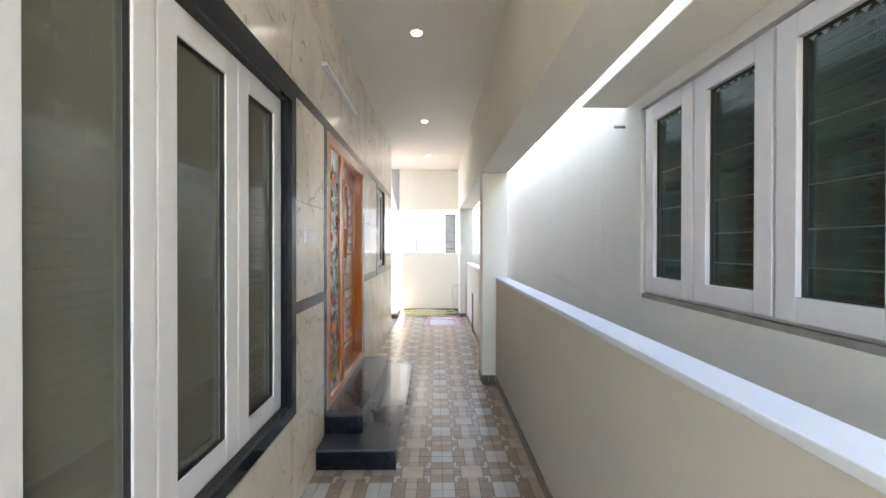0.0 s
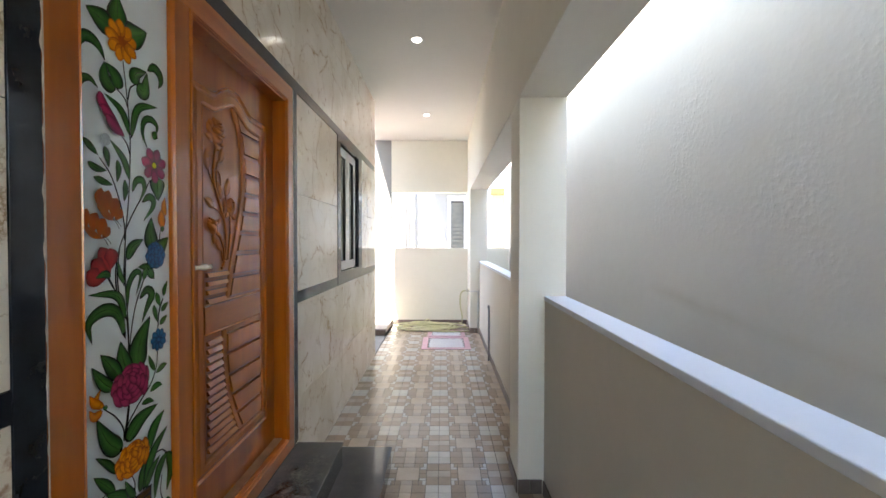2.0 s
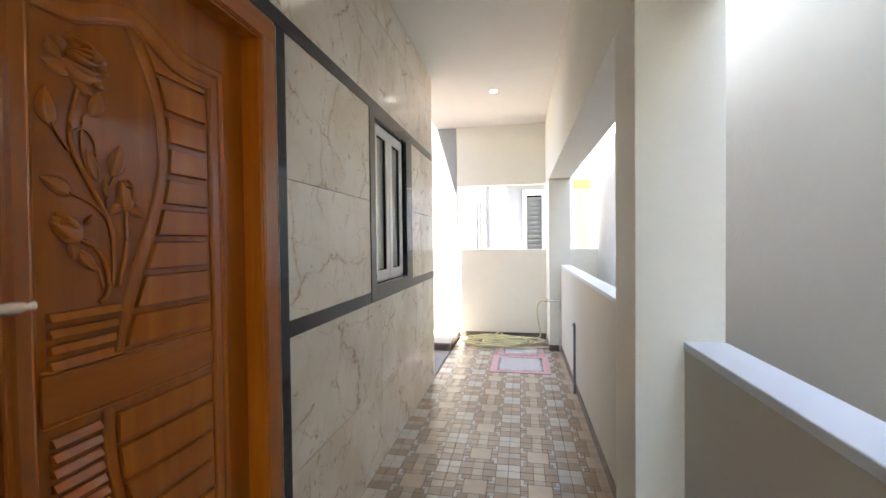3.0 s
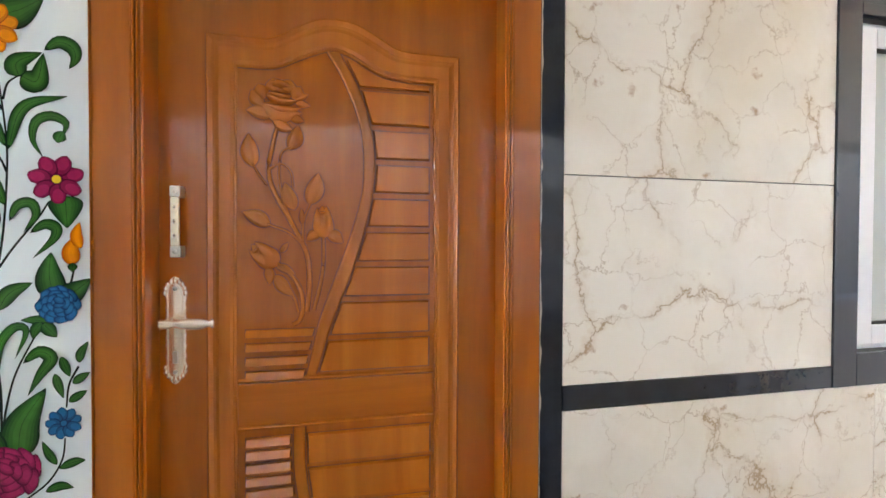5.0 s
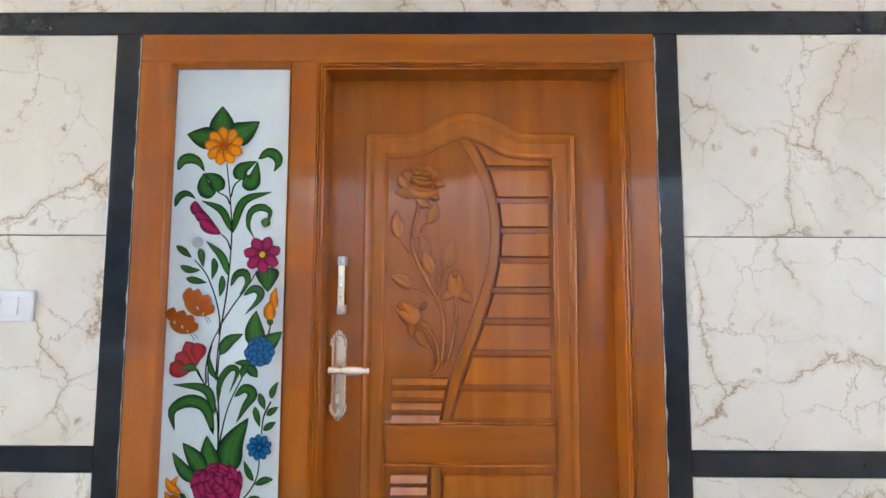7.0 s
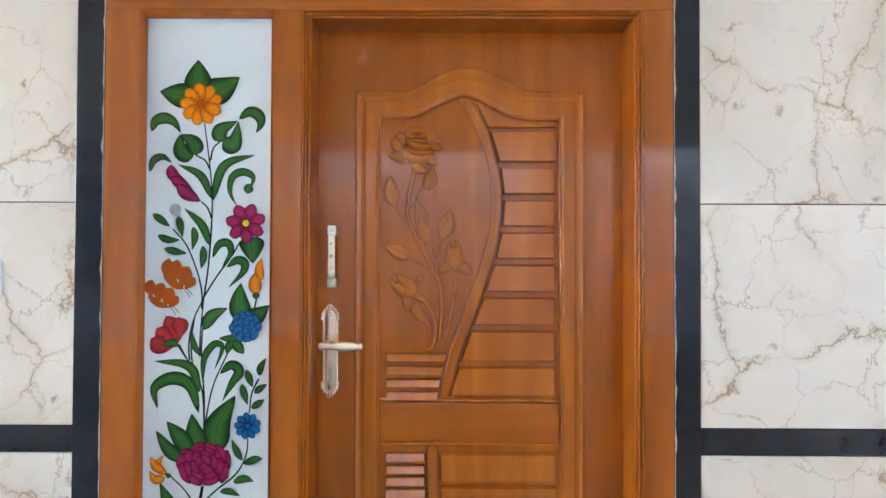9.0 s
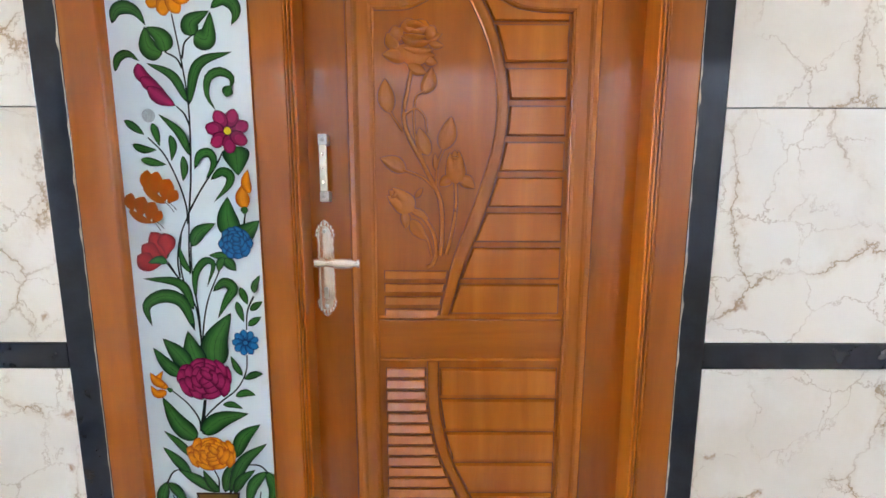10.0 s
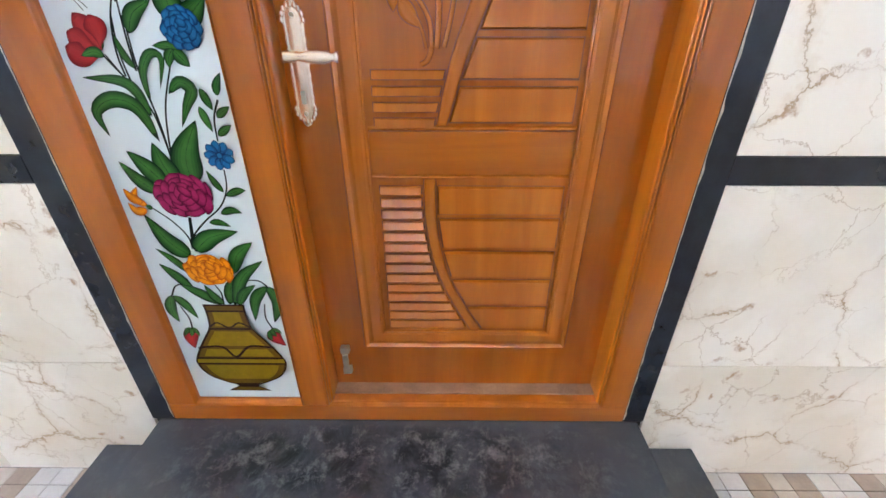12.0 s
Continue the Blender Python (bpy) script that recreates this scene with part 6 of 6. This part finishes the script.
# ---- far window with louvred glass ----
fw = empty("facade_window", (1.30, 12.0, 1.20))
M_LOUVRE = mat("grey_louvre_glass", (0.20, 0.21, 0.20), 0.25, noise_scale=5, amount=0.2)
for x0, x1, z0, z1 in ((1.02, 1.105, 1.202, 2.66), (1.435, 1.50, 1.202, 2.66), (1.1055, 1.4345, 2.54, 2.66), (1.1055, 1.4345, 1.202, 1.26)):
    bm = bmesh.new()
    add_box(bm, (x0 - 1.30, -0.045, z0 - 1.20), (x1 - 1.30, -0.001, z1 - 1.20), 0.004)
    part("window_frame", bm, M_UPVC, fw)
for k in range(12):
    z = 1.31 + k * 0.104
    bm = bmesh.new()
    add_box(bm, (-0.19, -0.003, -0.055), (0.13, 0.003, 0.055))
    bmesh.ops.rotate(bm, verts=bm.verts, cent=(0, 0, 0), matrix=Matrix.Rotation(radians(28), 3, "X"))
    bmesh.ops.translate(bm, verts=bm.verts, vec=(0, 0.03, z - 1.20))
    part("louvre_pane", bm, M_LOUVRE, fw)
# dark sheet with the unlit room's shade put into its colour
bm = bmesh.new()
add_box(bm, (-0.2, 0.20, 0.0), (0.2, 0.22, 1.42))
part("dark_backing", bm, mat("room_shade", (0.05, 0.05, 0.05), 0.9), fw)
tagged(fw, "narrow white window with grey glass louvres in the facade behind", kind="structure")
# doorway strip on the yellow facade
dy = empty("facade_door", (2.25, 13.2, 0.0))
bm = bmesh.new()
add_box(bm, (-0.10, -0.05, -0.6), (0.03, -0.001, 2.80), 0.004)
part("frame", bm, M_UPVC, dy)
tagged(dy, "white door frame on the pale yellow facade", kind="structure")

# ---- outside stair ----
M_STAIRSLAB = mat("grey_stone_slab", (0.30, 0.28, 0.265), 0.5, noise_scale=6, amount=0.25)
M_REDOX = mat("red_oxide_cement", (0.36, 0.17, 0.155), 0.5, noise_scale=5, amount=0.3)
sr = empty("outside_stair", (-0.6, 8.9, 0))
bm = bmesh.new()
add_box(bm, (-0.9, -0.54, 0.0005), (0.575, 0.375, 0.085), 0.003)
part("landing_base", bm, M_SKIRT, sr, "brown tiled landing riser")
bm = bmesh.new()
add_box(bm, (-0.9, -0.55, 0.0855), (0.585, 0.375, 0.109), 0.004)
part("landing_slab", bm, M_STAIRSLAB, sr, "worn grey stone landing slab")
for k in range(6):
    bm = bmesh.new()
    add_box(bm, (-0.42 - 0.28 * (k + 1) + 0.28, -0.42, 0.1095), (-0.14 - 0.28 * k + 0.28 - 0.0005, 0.375, 0.1095 + 0.17 * (k + 1)), 0.004)
    part("red_step", bm, M_REDOX, sr, "faded red oxide cement step")
for o in sr.children:
    if o.name.startswith("red_step"):
        o.location.x = -0.10
bm = bmesh.new()
vs = [bm.verts.new(p) for p in ((-0.30, 0.38, 0.0), (-2.2, 0.38, 0.0), (-2.2, 0.38, 2.2), (-0.30, 0.38, 1.2), (-0.30, 0.50, 0.0), (-2.2, 0.50, 0.0), (-2.2, 0.50, 2.2), (-0.30, 0.50, 1.2))]
for f in ((0, 1, 2, 3), (7, 6, 5, 4), (3, 2, 6, 7), (0, 3, 7, 4), (1, 5, 6, 2)):
    bm.faces.new([vs[i] for i in f])
bmesh.ops.recalc_face_normals(bm, faces=bm.faces)
part("stair_parapet", bm, M_OUT, sr, "white rendered sloping stair wall")
tagged(sr, "outside stair with faded red steps and a grey landing slab", kind="structure")
yard = structure(box("pavement", (-3.4, WALL_END, -0.15), (-0.021, FAR, -0.004), mat("pale_cement_paving", (0.25, 0.247, 0.242), 0.8, noise_scale=3, amount=0.2)), "pale cement paving beside the passage")

# ---- mats ----
M_MAT = mat("white_woven_mat", (0.80, 0.80, 0.80), 0.9, noise_scale=30, amount=0.15, bump=0.3, bump_scale=300)
M_MATP = mat("dusty_pink_mat_border", (0.58, 0.36, 0.38), 0.9, noise_scale=30, amount=0.2, bump=0.3, bump_scale=300)


def floor_mat(x0, x1, y0, y1, border, z, label):
    m = empty("floor_mat", ((x0 + x1) / 2, (y0 + y1) / 2, z))
    hx, hy = (x1 - x0) / 2, (y1 - y0) / 2
    bm = bmesh.new()
    n = 14
    grid = [[bm.verts.new((-hx + 2 * hx * i / n, -hy + 2 * hy * j / n, 0.006 + 0.0015 * noise.noise((x0 + i * 0.5, j * 0.5, 0)))) for j in range(n + 1)] for i in range(n + 1)]
    for i in range(n):
        for j in range(n):
            f = bm.faces.new((grid[i][j], grid[i + 1][j], grid[i + 1][j + 1], grid[i][j + 1]))
            f.smooth = True
    bmesh.ops.solidify(bm, geom=bm.faces[:], thickness=0.004)
    inner = part("mat_field", bm, M_MAT, m)
    inner.scale = ((hx - border) / hx, (hy - border) / hy, 1)
    for a, b, c, d in ((-hx, hx, -hy, -hy + border), (-hx, hx, hy - border, hy), (-hx, -hx + border, -hy + border, hy - border), (hx - border, hx, -hy + border, hy - border)):
        bm = bmesh.new()
        add_box(bm, (a, c, 0.0005), (b, d, 0.0085), 0.002)
        part("mat_border", bm, M_MATP, m, "dusty pink border")
    return tagged(m, label, "floor mat", "mats by the tap")


floor_mat(0.60, 1.31, 7.49, 8.22, 0.085, 0.0, "white floor mat with a broad dusty pink border")
floor_mat(0.66, 1.27, 8.26, 8.75, 0.07, 0.0, "white and pink floor mat partly under the hose")

# ---- garden hose ----
M_HOSE = mat("yellow_green_hose", (0.66, 0.63, 0.36), 0.4, noise_scale=10, amount=0.15)
random.seed(4)
pts = []
turns = 9
for k in range(turns * 10):
    a = math.tau * k / 10
    lap = k / 10
    r = 0.33 + 0.13 * math.sin(lap * 1.9) + 0.04 * math.sin(a * 2.3 + lap)
    cx = 0.70 + 0.14 * math.sin(lap * 1.3)
    cy = 8.84 + 0.07 * math.cos(lap * 2.1)
    pts.append((cx + 1.22 * r * math.cos(a), cy + 0.62 * r * math.sin(a), 0.013 + 0.009 * lap + 0.006 * math.sin(a * 3 + lap)))
end = [(1.18, 8.86, 0.10), (1.24, 8.70, 0.22), (1.20, 8.60, 0.45), (1.20, 8.56, 0.62), (1.235, 8.53, 0.70), (1.285, 8.51, 0.715)]
hose_root = empty("garden_hose", (0.72, 8.9, 0))
h = tube("hose_coil", [p - Vector((0.72, 8.9, 0)) for p in smooth_path(pts + end, 5)], 0.0105, M_HOSE, hose_root, res=8)
tail = [(0.30, 8.95, 0.05), (0.20, 8.80, 0.03), (0.34, 8.66, 0.013), (0.55, 8.72, 0.013), (0.48, 8.95, 0.03), (0.62, 9.10, 0.12), (0.66, 9.16, 0.10), (0.70, 9.10, 0.02)]
tube("hose_tail", [p - Vector((0.72, 8.9, 0)) for p in smooth_path(tail, 6)], 0.0105, M_HOSE, hose_root, res=8)
tagged(hose_root, "pale yellow-green garden hose coiled loosely on the floor by the tap", "hose")

# ---- tap and pipes ----
M_PVC = mat("white_pvc_pipe", (0.72, 0.72, 0.70), 0.4, noise_scale=20, amount=0.1)
tp = empty("water_tap", (1.5, 8.52, 0.0))
tube("riser_pipe", [(-0.005, 0, 0.001), (-0.005, 0, 0.40), (-0.005, 0, 0.715)], 0.011, M_PVC, tp, res=10)
tube("branch_pipe", [(-0.017, 0, 0.705), (-0.10, 0, 0.705), (-0.16, 0, 0.705)], 0.010, M_PVC, tp, res=10)
tube("tap_body", [(-0.161, 0, 0.705), (-0.19, 0, 0.708), (-0.213, -0.004, 0.712)], 0.014, M_STEEL, tp, res=10)
box("tap_lever", (-0.185, -0.006, 0.722), (-0.165, 0.006, 0.745), M_STEEL, tp, 0.002)
box("valve", (-0.022, -0.016, 0.29), (0.012, 0.016, 0.33), M_PVC, tp, 0.005)
tagged(tp, "white plastic water pipe with a small steel tap by the column", "water tap")
dp2 = empty("drain_pipe", (PARA, 6.93, 0.0))
M_GREYPIPE = mat("grey_drain_pipe", (0.30, 0.30, 0.30), 0.45, noise_scale=20, amount=0.2)
tube("pipe", [(-0.024, 0, 0.001), (-0.024, 0, 0.35), (-0.024, 0, 0.66)], 0.013, M_GREYPIPE, dp2, res=12)
tube("elbow", smooth_path([(-0.024, 0, 0.661), (-0.024, 0.01, 0.69), (-0.026, 0.04, 0.70), (-0.027, 0.075, 0.68)], 4), 0.013, M_GREYPIPE, dp2, res=12)
tagged(dp2, "thin grey pipe with a bent top fixed to the parapet", "pipe")
box("floor_drain_cap", (1.26, 8.96, 0.001), (1.36 - 0.002, 9.06, 0.03), M_GREYPIPE).name = "drain_cover"
tagged(bpy.data.objects["drain_cover"], "small dark grey drain cover beside the column foot", "drain cover")
